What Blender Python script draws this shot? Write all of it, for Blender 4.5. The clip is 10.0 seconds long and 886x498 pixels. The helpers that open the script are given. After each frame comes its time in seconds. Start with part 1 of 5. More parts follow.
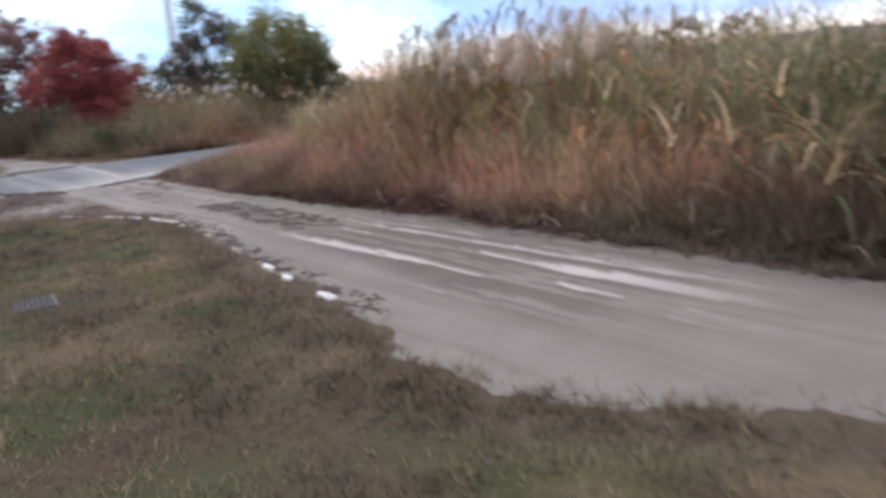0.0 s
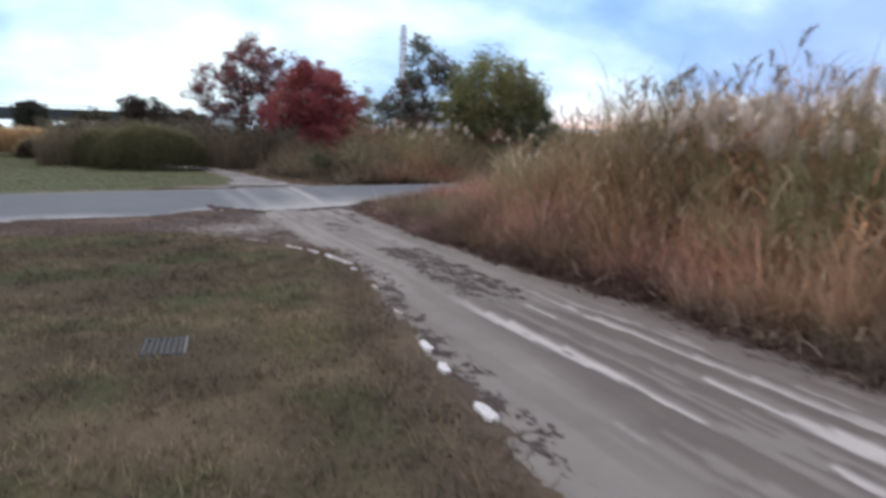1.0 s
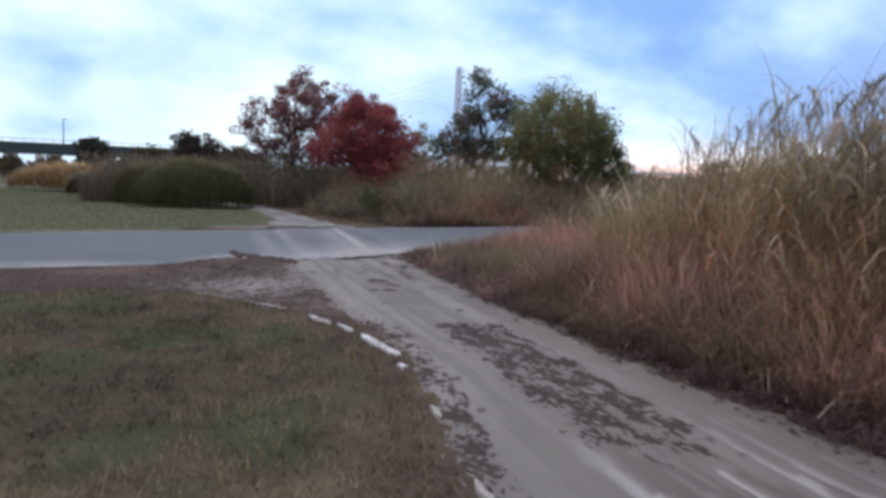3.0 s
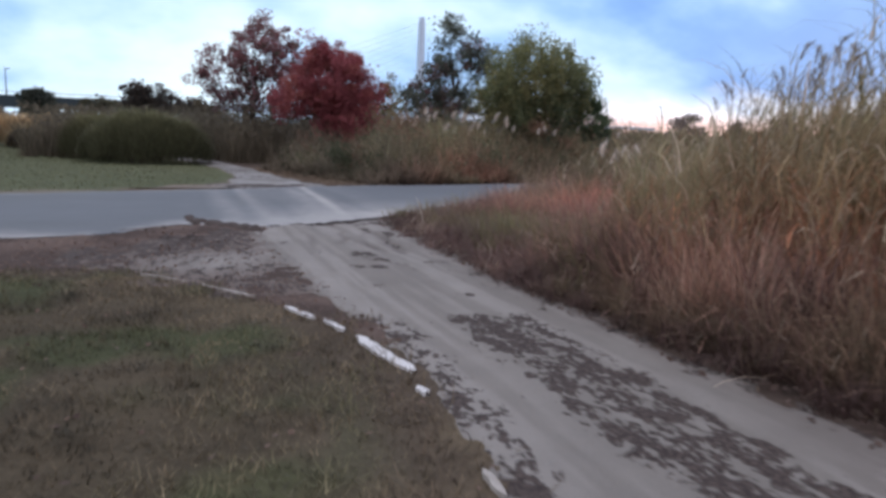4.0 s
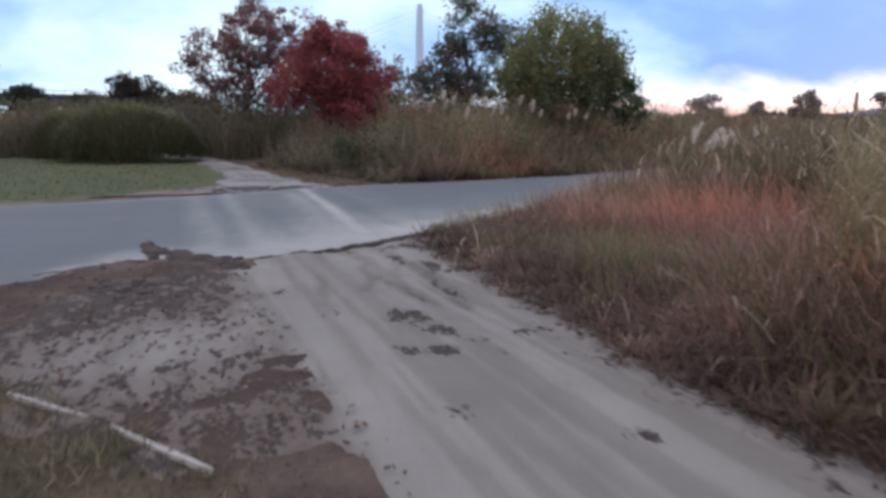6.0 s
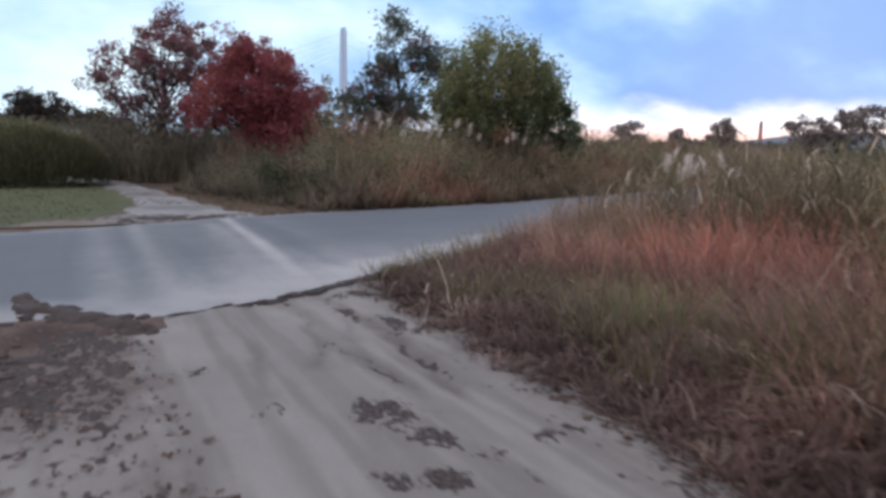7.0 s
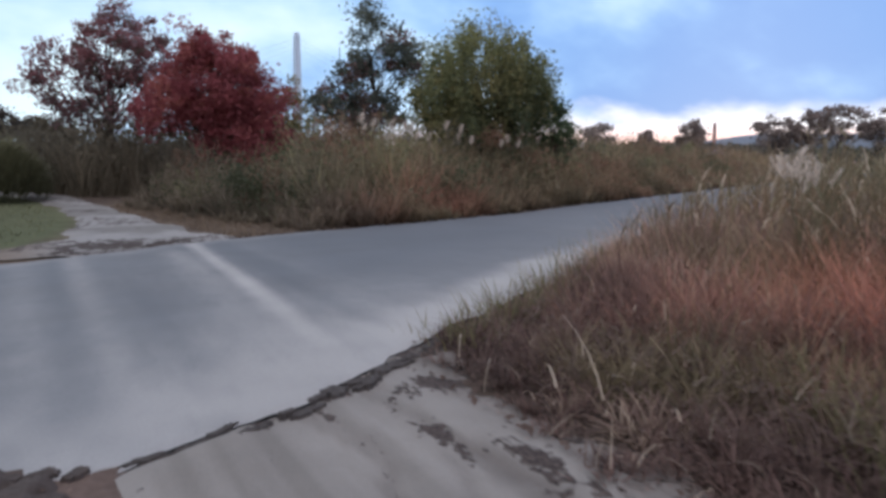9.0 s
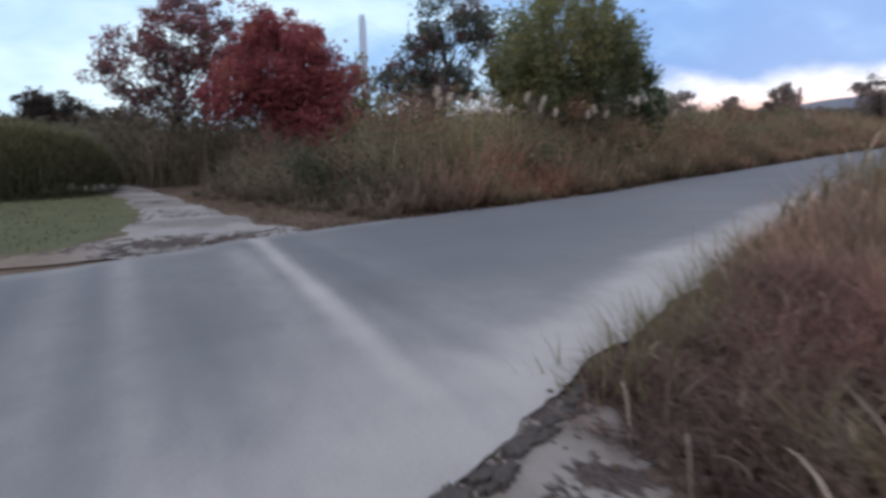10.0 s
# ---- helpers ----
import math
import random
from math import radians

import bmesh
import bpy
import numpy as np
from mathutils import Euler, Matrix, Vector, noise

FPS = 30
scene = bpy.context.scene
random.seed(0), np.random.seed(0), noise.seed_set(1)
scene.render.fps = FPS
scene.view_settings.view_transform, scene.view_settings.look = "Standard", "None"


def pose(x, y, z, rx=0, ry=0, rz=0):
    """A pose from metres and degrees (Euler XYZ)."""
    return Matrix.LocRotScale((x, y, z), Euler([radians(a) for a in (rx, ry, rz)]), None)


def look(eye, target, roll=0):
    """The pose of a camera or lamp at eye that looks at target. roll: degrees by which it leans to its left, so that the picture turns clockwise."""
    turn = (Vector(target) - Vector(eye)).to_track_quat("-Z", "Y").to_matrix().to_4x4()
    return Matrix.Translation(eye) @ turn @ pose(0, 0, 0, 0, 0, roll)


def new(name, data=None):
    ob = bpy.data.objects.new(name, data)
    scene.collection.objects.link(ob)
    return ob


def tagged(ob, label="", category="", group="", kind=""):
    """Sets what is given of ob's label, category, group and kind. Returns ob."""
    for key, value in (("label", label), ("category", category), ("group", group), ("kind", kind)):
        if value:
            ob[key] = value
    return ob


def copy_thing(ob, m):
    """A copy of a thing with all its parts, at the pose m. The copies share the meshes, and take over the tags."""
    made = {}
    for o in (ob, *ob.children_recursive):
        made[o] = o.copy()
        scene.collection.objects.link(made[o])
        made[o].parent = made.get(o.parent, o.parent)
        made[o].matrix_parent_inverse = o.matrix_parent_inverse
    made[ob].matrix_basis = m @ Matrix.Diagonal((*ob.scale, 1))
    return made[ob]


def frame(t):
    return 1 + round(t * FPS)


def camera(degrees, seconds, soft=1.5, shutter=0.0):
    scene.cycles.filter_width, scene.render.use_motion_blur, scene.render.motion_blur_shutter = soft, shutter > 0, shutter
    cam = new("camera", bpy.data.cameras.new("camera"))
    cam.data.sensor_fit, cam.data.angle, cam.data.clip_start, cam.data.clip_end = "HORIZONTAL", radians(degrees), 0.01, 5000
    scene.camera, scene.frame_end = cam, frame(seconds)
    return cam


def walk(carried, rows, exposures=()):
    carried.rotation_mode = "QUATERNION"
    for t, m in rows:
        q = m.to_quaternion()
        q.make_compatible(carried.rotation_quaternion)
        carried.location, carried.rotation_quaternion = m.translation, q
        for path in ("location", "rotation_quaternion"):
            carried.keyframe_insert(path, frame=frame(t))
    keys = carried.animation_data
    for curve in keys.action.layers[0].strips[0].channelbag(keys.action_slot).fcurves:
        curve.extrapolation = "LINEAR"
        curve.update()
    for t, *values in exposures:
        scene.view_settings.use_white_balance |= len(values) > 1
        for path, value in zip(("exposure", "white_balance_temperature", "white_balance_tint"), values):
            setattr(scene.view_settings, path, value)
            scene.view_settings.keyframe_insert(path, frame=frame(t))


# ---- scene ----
cam = camera(64.8, 10.0, soft=3.4, shutter=0.5)
PATH = [
    (0, (0.635, 1.649, 1.413), (1.812, 3.206, 0.977), -4.5),
    (0.5, (1.041, 2.204, 1.4), (1.963, 3.94, 1.031), -0.4),
    (1, (1.347, 2.832, 1.453), (2.072, 4.673, 1.163), 1.4),
    (1.5, (1.639, 3.534, 1.422), (2.142, 5.458, 1.206), -0.5),
    (2, (1.798, 4.173, 1.435), (2.223, 6.12, 1.271), -0.0),
    (2.2, (1.888, 4.488, 1.409), (2.387, 6.418, 1.252), 1.7),
    (3.3, (2.074, 6.104, 1.382), (2.668, 8.003, 1.183), 2.0),
    (3.5, (2.077, 6.409, 1.392), (2.629, 8.318, 1.163), 1.2),
    (4, (2.124, 7.199, 1.379), (2.812, 9.052, 1.073), 2.1),
    (4.5, (2.265, 8.008, 1.369), (2.864, 9.884, 1.017), 1.0),
    (5, (2.366, 8.776, 1.376), (3.098, 10.594, 0.976), 2.3),
    (5.2, (2.431, 9.097, 1.345), (3.123, 10.939, 0.987), 2.4),
    (6.3, (2.677, 10.841, 1.371), (3.387, 12.681, 1.043), -0.4),
    (6.5, (2.727, 11.07, 1.368), (3.526, 12.878, 1.068), -0.4),
    (7, (2.786, 11.86, 1.367), (3.666, 13.635, 1.097), 1.2),
    (7.5, (2.797, 12.558, 1.356), (3.656, 14.35, 1.133), 0.9),
    (8, (2.83, 13.238, 1.36), (3.648, 15.047, 1.118), 0.2),
    (8.5, (2.887, 13.874, 1.36), (3.877, 15.582, 1.038), 0.8),
    (9, (3.01, 14.566, 1.356), (3.998, 16.287, 1.102), 0.4),
    (9.5, (3.142, 15.214, 1.393), (4.1, 16.946, 1.104), -0.4),
    (10, (3.433, 16.079, 1.322), (4.239, 17.882, 1.01), -1.7),
]
walk(cam, [(t, look(eye, target, roll)) for t, eye, target, roll in PATH],
     ((0, 0.68, 6450, 14), (1, 0.36, 6350, 13), (2, 0.16, 6230, 14), (4, 0.15, 6000, 14), (7, 0.15, 6040, 13), (10, 0.05, 6020, 12)))
# ---- world, sun, exposure ----
GLOW = Vector((0.80, 0.60, 0.0)).normalized()
world = bpy.data.worlds.new("sky")
scene.world = world
world.use_nodes = True


class Nodes:
    """Short hand for building node trees."""

    def __init__(self, tree):
        self.t = tree
        tree.nodes.clear()

    def add(self, kind, inputs=None):
        n = self.t.nodes.new(kind)
        for k, v in (inputs or {}).items():
            if isinstance(v, bpy.types.NodeSocket):
                self.t.links.new(v, n.inputs[k])
            else:
                n.inputs[k].default_value = v
        return n

    def math(self, op, a, b=0.0, clamp=False):
        n = self.add("ShaderNodeMath", {0: a, 1: b})
        n.operation, n.use_clamp = op, clamp
        return n.outputs[0]

    def vector(self, op, a, b):
        n = self.add("ShaderNodeVectorMath", {0: a})
        n.operation = op
        slot = n.inputs[3 if op == "SCALE" else 1]
        if isinstance(b, bpy.types.NodeSocket):
            self.t.links.new(b, slot)
        else:
            slot.default_value = b
        return n.outputs["Value" if op == "DOT_PRODUCT" else 0]

    def tint(self):
        n = self.add("ShaderNodeAttribute")
        n.attribute_name = "tint"
        return n.outputs[0]

    def mix(self, f, a, b, blend="MIX"):
        n = self.add("ShaderNodeMix")
        n.data_type, n.blend_type = "RGBA", blend
        for k, v in ((0, f), (6, a), (7, b)):
            if isinstance(v, bpy.types.NodeSocket):
                self.t.links.new(v, n.inputs[k])
            else:
                n.inputs[k].default_value = v
        return n.outputs[2]

    def ramp(self, f, a, b):
        n = self.add("ShaderNodeMapRange")
        n.interpolation_type = "SMOOTHSTEP"
        self.t.links.new(f, n.inputs[0])
        # a falling ramp is a rising one turned over
        n.inputs[1].default_value, n.inputs[2].default_value = min(a, b), max(a, b)
        n.inputs[3].default_value, n.inputs[4].default_value = (0.0, 1.0) if a < b else (1.0, 0.0)
        return n.outputs[0]

    def noise(self, vec, scale, detail=4.0, rough=0.55):
        return self.add("ShaderNodeTexNoise", {"Vector": vec, "Scale": scale, "Detail": detail, "Roughness": rough}).outputs[0]


w = Nodes(world.node_tree)
dirn = w.add("ShaderNodeTexCoord").outputs["Generated"]
sep = w.add("ShaderNodeSeparateXYZ", {0: dirn})
up = w.math("MAXIMUM", sep.outputs[2], 0.0)
# clouds lie on a flat layer overhead
flat = w.math("DIVIDE", 1.0, w.math("ADD", up, 0.50))
layer = w.vector("SCALE", dirn, flat)
layer = w.add("ShaderNodeMapping", {0: layer, 1: (3.1, 0.7, 0.0), 3: (0.85, 1.0, 0.0)}).outputs[0]
cover = w.noise(layer, 3.0, 4.0, 0.45)
wisps = w.noise(layer, 7.0, 4.0, 0.5)
bright = w.vector("DOT_PRODUCT", dirn, (-0.80, 0.60, 0.0))
lit = w.math("ADD", w.math("MULTIPLY", w.math("SUBTRACT", cover, 0.5), 1.7), w.math("MULTIPLY", w.math("SUBTRACT", wisps, 0.5), 0.95))
lit = w.math("ADD", lit, w.math("MULTIPLY", bright, 0.80))
fac = w.ramp(w.math("ADD", lit, 0.10), -0.1, 1.1)
thin = w.ramp(w.math("ADD", lit, 0.10), -0.35, 0.5)
clouds = w.mix(fac, w.mix(thin, (0.22, 0.41, 0.77, 1), (0.39, 0.64, 0.94, 1)), (0.93, 1.08, 1.09, 1))
# overhead and behind, the cloud sheet is closed and pale
shut = w.ramp(up, 0.42, 0.75)
back = w.ramp(w.vector("DOT_PRODUCT", dirn, (-0.3, -0.95, 0.0)), -0.15, 0.45)
pale = w.mix(cover, (0.74, 0.71, 0.745, 1), (1.08, 1.035, 1.075, 1))
clouds = w.mix(w.math("MAXIMUM", shut, back), clouds, pale)
# the low sun behind the cloud edge
toward = w.vector("DOT_PRODUCT", dirn, GLOW)
side = w.ramp(toward, 0.80, 0.97)
low = w.ramp(w.math("ADD", up, w.math("MULTIPLY", w.math("SUBTRACT", wisps, 0.5), 0.07)), 0.082, 0.045)
pink = w.ramp(up, 0.052, 0.022)
glow = w.mix(pink, (1.04, 1.04, 1.07, 1), (1.30, 0.84, 0.72, 1))
clouds = w.mix(w.math("MULTIPLY", side, low), clouds, glow)
nishita = w.add("ShaderNodeTexSky")
nishita.sky_type, nishita.sun_disc = "NISHITA", False
nishita.sun_elevation, nishita.sun_rotation = radians(13), math.atan2(GLOW.x, GLOW.y)
total = w.mix(1.0, clouds, w.mix(1.0, nishita.outputs[0], (0.003, 0.003, 0.003, 1), "MULTIPLY"), "ADD")
bg = w.add("ShaderNodeBackground", {0: total, 1: 1.0})
w.add("ShaderNodeOutputWorld", {0: bg.outputs[0]})

sun = new("low_sun", bpy.data.lights.new("low_sun", "SUN"))
sun.data.energy, sun.data.angle, sun.data.color = 0.3, radians(30), (1.0, 0.86, 0.76)
sun.matrix_world = look(Vector((0, 0, 20)) + GLOW * 60 + Vector((0, 0, 14)), (0, 0, 20))


# ---- materials ----
def material(name):
    m = bpy.data.materials.new(name)
    m.use_nodes = True
    return m, Nodes(m.node_tree)


def bump(n, height, strength, distance):
    return n.add("ShaderNodeBump", {"Height": height, "Strength": strength, "Distance": distance}).outputs[0]


def surface(name, color=None, rough=0.8, metal=0.0, grain=30.0, vary=0.35, relief=0.3, depth=0.01, stain=2.0, spec=0.3):
    """A plain surface with grain and stains; with no colour it takes the mesh's own tint."""
    m, n = material(name)
    pos = n.add("ShaderNodeTexCoord").outputs["Object"]
    base = n.tint() if color is None else color
    fine, broad = n.noise(pos, grain, 5.0, 0.65), n.noise(pos, stain, 4.0)
    k = n.math("ADD", n.math("MULTIPLY", n.math("SUBTRACT", fine, 0.5), vary * 2), n.math("MULTIPLY", n.math("SUBTRACT", broad, 0.5), vary * 1.6))
    k = n.math("ADD", k, 1.0)
    col = n.vector("SCALE", base, k)
    r = n.math("ADD", n.math("MULTIPLY", broad, 0.2), rough - 0.1, clamp=True)
    p = n.add("ShaderNodeBsdfPrincipled", {"Base Color": col, "Roughness": r, "Metallic": metal, "Specular IOR Level": spec,
                                           "Normal": bump(n, fine, relief, depth)})
    n.add("ShaderNodeOutputMaterial", {0: p.outputs[0]})
    return m


def foliage(name, through_light=0.38, vary=0.5, least=0.75):
    """Leaves and blades: their own tint, each one a little lighter or darker, some light passing through."""
    m, n = material(name)
    tint = n.tint()
    island = n.add("ShaderNodeNewGeometry").outputs["Random Per Island"]
    pos = n.add("ShaderNodeTexCoord").outputs["Object"]
    k = n.math("ADD", n.math("MULTIPLY", island, vary), 1.0 - vary / 2)
    k = n.math("MULTIPLY", k, n.math("ADD", n.math("MULTIPLY", n.noise(pos, 0.9, 3.0), 0.5), least))
    col = n.vector("SCALE", tint, k)
    p = n.add("ShaderNodeBsdfPrincipled", {"Base Color": col, "Roughness": 0.65, "Specular IOR Level": 0.2})
    t = n.add("ShaderNodeBsdfTranslucent", {0: col})
    s = n.add("ShaderNodeMixShader", {0: through_light, 1: p.outputs[0], 2: t.outputs[0]})
    n.add("ShaderNodeOutputMaterial", {0: s.outputs[0]})
    return m


EARTH = surface("earth_and_turf", None, 0.95, grain=22, vary=0.5, relief=0.6, depth=0.03, stain=1.3, spec=0.1)


def muddy_sand():
    """Pale sand; where the mesh's mud weight is high it breaks up into dark clods."""
    m, n = material("damp_sand")
    pos = n.add("ShaderNodeTexCoord").outputs["Object"]
    weight = n.add("ShaderNodeAttribute")
    weight.attribute_name = "mud"
    fine, broad, grit = n.noise(pos, 60.0, 4.0, 0.7), n.noise(pos, 1.9, 4.0), n.noise(pos, 240.0, 2.0)
    drawn = n.add("ShaderNodeMapping", {0: pos, 3: (1.15, 0.62, 1.0)}).outputs[0]
    lump = n.math("ADD", n.math("MULTIPLY", n.noise(drawn, 6.5, 2.0), 0.60), n.math("MULTIPLY", n.noise(drawn, 26.0, 4.0), 0.40))
    mud = n.ramp(n.math("ADD", lump, weight.outputs["Fac"]), 0.965, 1.065)
    k = n.math("ADD", n.math("MULTIPLY", n.math("SUBTRACT", fine, 0.5), 0.30), n.math("MULTIPLY", n.math("SUBTRACT", broad, 0.5), 0.35))
    k = n.math("ADD", n.math("ADD", k, n.math("MULTIPLY", n.math("SUBTRACT", grit, 0.5), 0.35)), 1.0)
    sand = n.vector("SCALE", n.tint(), k)
    dirt = n.mix(n.ramp(n.noise(pos, 38.0, 5.0, 0.75), 0.33, 0.68), (0.036, 0.029, 0.028, 1), (0.112, 0.088, 0.079, 1))
    height = n.math("ADD", n.math("MULTIPLY", mud, 0.8), n.math("MULTIPLY", fine, 0.35))
    p = n.add("ShaderNodeBsdfPrincipled", {"Base Color": n.mix(mud, sand, dirt), "Roughness": 0.9, "Specular IOR Level": 0.15, "Normal": bump(n, height, 0.7, 0.018)})
    n.add("ShaderNodeOutputMaterial", {0: p.outputs[0]})
    return m


SAND = muddy_sand()
ASPHALT = surface("worn_asphalt", None, 0.8, grain=70, vary=0.24, relief=0.35, depth=0.005, stain=0.8, spec=0.25)
LEAF = foliage("leaves_and_blades", 0.40, 0.34, 0.94)
CROWN = foliage("tree_leaves", 0.45, 0.26, 1.0)
TURF = foliage("turf_blades", 0.2, 0.7)
BARK = surface("bark", (0.07, 0.055, 0.045), 0.95, grain=14, vary=0.5, relief=0.8, depth=0.02, stain=3)
BITUMEN = surface("broken_asphalt", (0.080, 0.070, 0.066), 0.9, grain=40, vary=0.5, relief=0.8, depth=0.01, stain=5)
EDGING = surface("pale_edging", (0.66, 0.65, 0.65), 0.8, grain=25, vary=0.25, relief=0.3, depth=0.006, stain=5)
IRON = surface("grey_iron", (0.085, 0.09, 0.11), 0.55, 0.6, grain=40, vary=0.35, relief=0.3, depth=0.004)
STEEL_GREEN = surface("dark_bridge_paint", (0.030, 0.045, 0.055), 0.6, grain=2, vary=0.2, stain=0.1)
CONCRETE = surface("concrete", (0.34, 0.34, 0.33), 0.9, grain=6, vary=0.15, stain=0.6)
# distance haze is mixed into the bridge's pale blue
PYLON = surface("haze_pale_bridge", (0.58, 0.68, 0.84), 0.6, grain=0.5, vary=0.1, stain=0.06)
SOIL = surface("dark_soil_clod", (0.080, 0.064, 0.058), 0.95, grain=45, vary=0.6, relief=0.9, depth=0.012, stain=8)
DULL = surface("buried_edging", (0.40, 0.37, 0.34), 0.9, grain=25, vary=0.3, relief=0.4, depth=0.006, stain=6)
SILL = surface("weathered_grate_sill", (0.20, 0.19, 0.185), 0.9, grain=25, vary=0.3, relief=0.4, depth=0.005, stain=6)
# cone red, faded a little towards pink for haze
RED_PLASTIC = surface("red_cone_plastic", (0.50, 0.15, 0.15), 0.5, grain=20, vary=0.15)
WHITE_PLASTIC = surface("white_reflective_band", (0.75, 0.72, 0.72), 0.5, grain=20, vary=0.1)
TEAL = surface("teal_painted_steel", (0.05, 0.26, 0.24), 0.5, grain=4, vary=0.15, stain=0.8)
# hill colour has the blue of haze in it
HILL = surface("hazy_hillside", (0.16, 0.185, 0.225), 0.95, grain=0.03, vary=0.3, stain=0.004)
RUSTY = surface("red_and_white_mast_paint", (0.36, 0.19, 0.17), 0.6, grain=1, vary=0.2)
ROOF = surface("blue_sheet_roof", (0.10, 0.14, 0.32), 0.5, grain=2, vary=0.2)
PLASTER = surface("grey_shed_wall", (0.25, 0.25, 0.26), 0.8, grain=3, vary=0.2)

# ---- small mathematics ----
rng = np.random.default_rng(7)


def lattice(x, y, seed):
    xi, yi = np.floor(x).astype(np.int64), np.floor(y).astype(np.int64)
    fx, fy = x - xi, y - yi
    fx, fy = fx * fx * (3 - 2 * fx), fy * fy * (3 - 2 * fy)

    def h(a, b):
        v = np.sin(a * 127.1 + b * 311.7 + seed * 74.7) * 43758.5453
        return v - np.floor(v)

    return (h(xi, yi) * (1 - fx) + h(xi + 1, yi) * fx) * (1 - fy) + (h(xi, yi + 1) * (1 - fx) + h(xi + 1, yi + 1) * fx) * fy


def fbm(x, y, scale, seed=0, octaves=4):
    """Smooth noise between 0 and 1; scale is the number of waves in a metre."""
    x, y = np.asarray(x, float) * scale, np.asarray(y, float) * scale
    total, amp = 0.0, 1.0
    norm = 0.0
    for k in range(octaves):
        total = total + amp * lattice(x + 17.3 * k, y - 9.1 * k, seed + k)
        norm += amp
        amp *= 0.5
        x, y = x * 2.03, y * 2.03
    return total / norm


def smooth(v, a, b):
    t = np.clip((v - a) / (b - a), 0, 1)
    return t * t * (3 - 2 * t)


def blend(a, b, f):
    f = np.asarray(f)[..., None]
    return np.asarray(a, float) * (1 - f) + np.asarray(b, float) * f


def mesh_of(name, verts, faces, tint=None, mat=None, soft=False, mud=None):
    """A mesh from arrays: verts (n, 3), faces (m, 3 or 4)."""
    verts, faces = np.asarray(verts, np.float32).reshape(-1, 3), np.asarray(faces, np.int32)
    me = bpy.data.meshes.new(name)
    k = faces.shape[1]
    me.vertices.add(len(verts))
    me.vertices.foreach_set("co", verts.ravel())
    me.loops.add(faces.size)
    me.loops.foreach_set("vertex_index", faces.ravel())
    me.polygons.add(len(faces))
    me.polygons.foreach_set("loop_start", np.arange(0, faces.size, k, dtype=np.int32))
    me.polygons.foreach_set("use_smooth", np.full(len(faces), soft))
    if tint is not None:
        tint = np.asarray(tint, np.float32).reshape(-1, 3)
        rgba = np.ones((len(verts), 4), np.float32)
        rgba[:, :3] = np.clip(tint, 0.003, 0.95)
        me.color_attributes.new("tint", "FLOAT_COLOR", "POINT").data.foreach_set("color", rgba.ravel())
    if mud is not None:
        me.attributes.new("mud", "FLOAT", "POINT").data.foreach_set("value", np.asarray(mud, np.float32).ravel())
    me.update(calc_edges=True)
    if mat:
        me.materials.append(mat)
    return me


def grid_faces(rows, cols):
    i = np.arange(rows * cols).reshape(rows, cols)
    return np.stack([i[:-1, :-1], i[:-1, 1:], i[1:, 1:], i[1:, :-1]], -1).reshape(-1, 4)


def ribbons(root, az, length, width, lean, curl, tint, segs=3, tip=0.12, tip_tint=None):
    """Bent blades: root (n, 3), azimuth, length, width, the lean at the root and the further curl to the tip, in radians."""
    n = len(root)
    az, length, width, lean, curl = (np.broadcast_to(np.asarray(v, float), (n,)) for v in (az, length, width, lean, curl))
    out = np.stack([np.cos(az), np.sin(az)], -1)
    cross = np.stack([-np.sin(az), np.cos(az)], -1)
    s = np.linspace(0, 1, segs + 1)
    th = lean[:, None] + curl[:, None] * (s[None, 1:] - 0.5 / segs)
    step = length[:, None] / segs
    hor = np.concatenate([np.zeros((n, 1)), np.cumsum(np.sin(th) * step, 1)], 1)
    ver = np.concatenate([np.zeros((n, 1)), np.cumsum(np.cos(th) * step, 1)], 1)
    mid = np.empty((n, segs + 1, 3))
    mid[..., :2] = root[:, None, :2] + hor[..., None] * out[:, None]
    mid[..., 2] = root[:, None, 2] + ver
    half = 0.5 * width[:, None] * (tip + (1 - tip) * (1 - s[None] ** 1.6))
    v = np.empty((n, segs + 1, 2, 3))
    v[:, :, 0], v[:, :, 1] = mid, mid
    v[:, :, 0, :2] -= half[..., None] * cross[:, None]
    v[:, :, 1, :2] += half[..., None] * cross[:, None]
    b = np.arange(n)[:, None] * (segs + 1) * 2 + np.arange(segs)[None] * 2
    f = np.stack([b, b + 1, b + 3, b + 2], -1).reshape(-1, 4)
    tint = np.broadcast_to(np.asarray(tint, float), (n, 3))
    tt = tint[:, None] if tip_tint is None else tint[:, None] * (1 - s[None, :, None]) + np.broadcast_to(tip_tint, (n, 3))[:, None] * s[None, :, None]
    col = np.broadcast_to(tt[:, :, None], (n, segs + 1, 2, 3))
    return v.reshape(-1, 3), f, col.reshape(-1, 3)


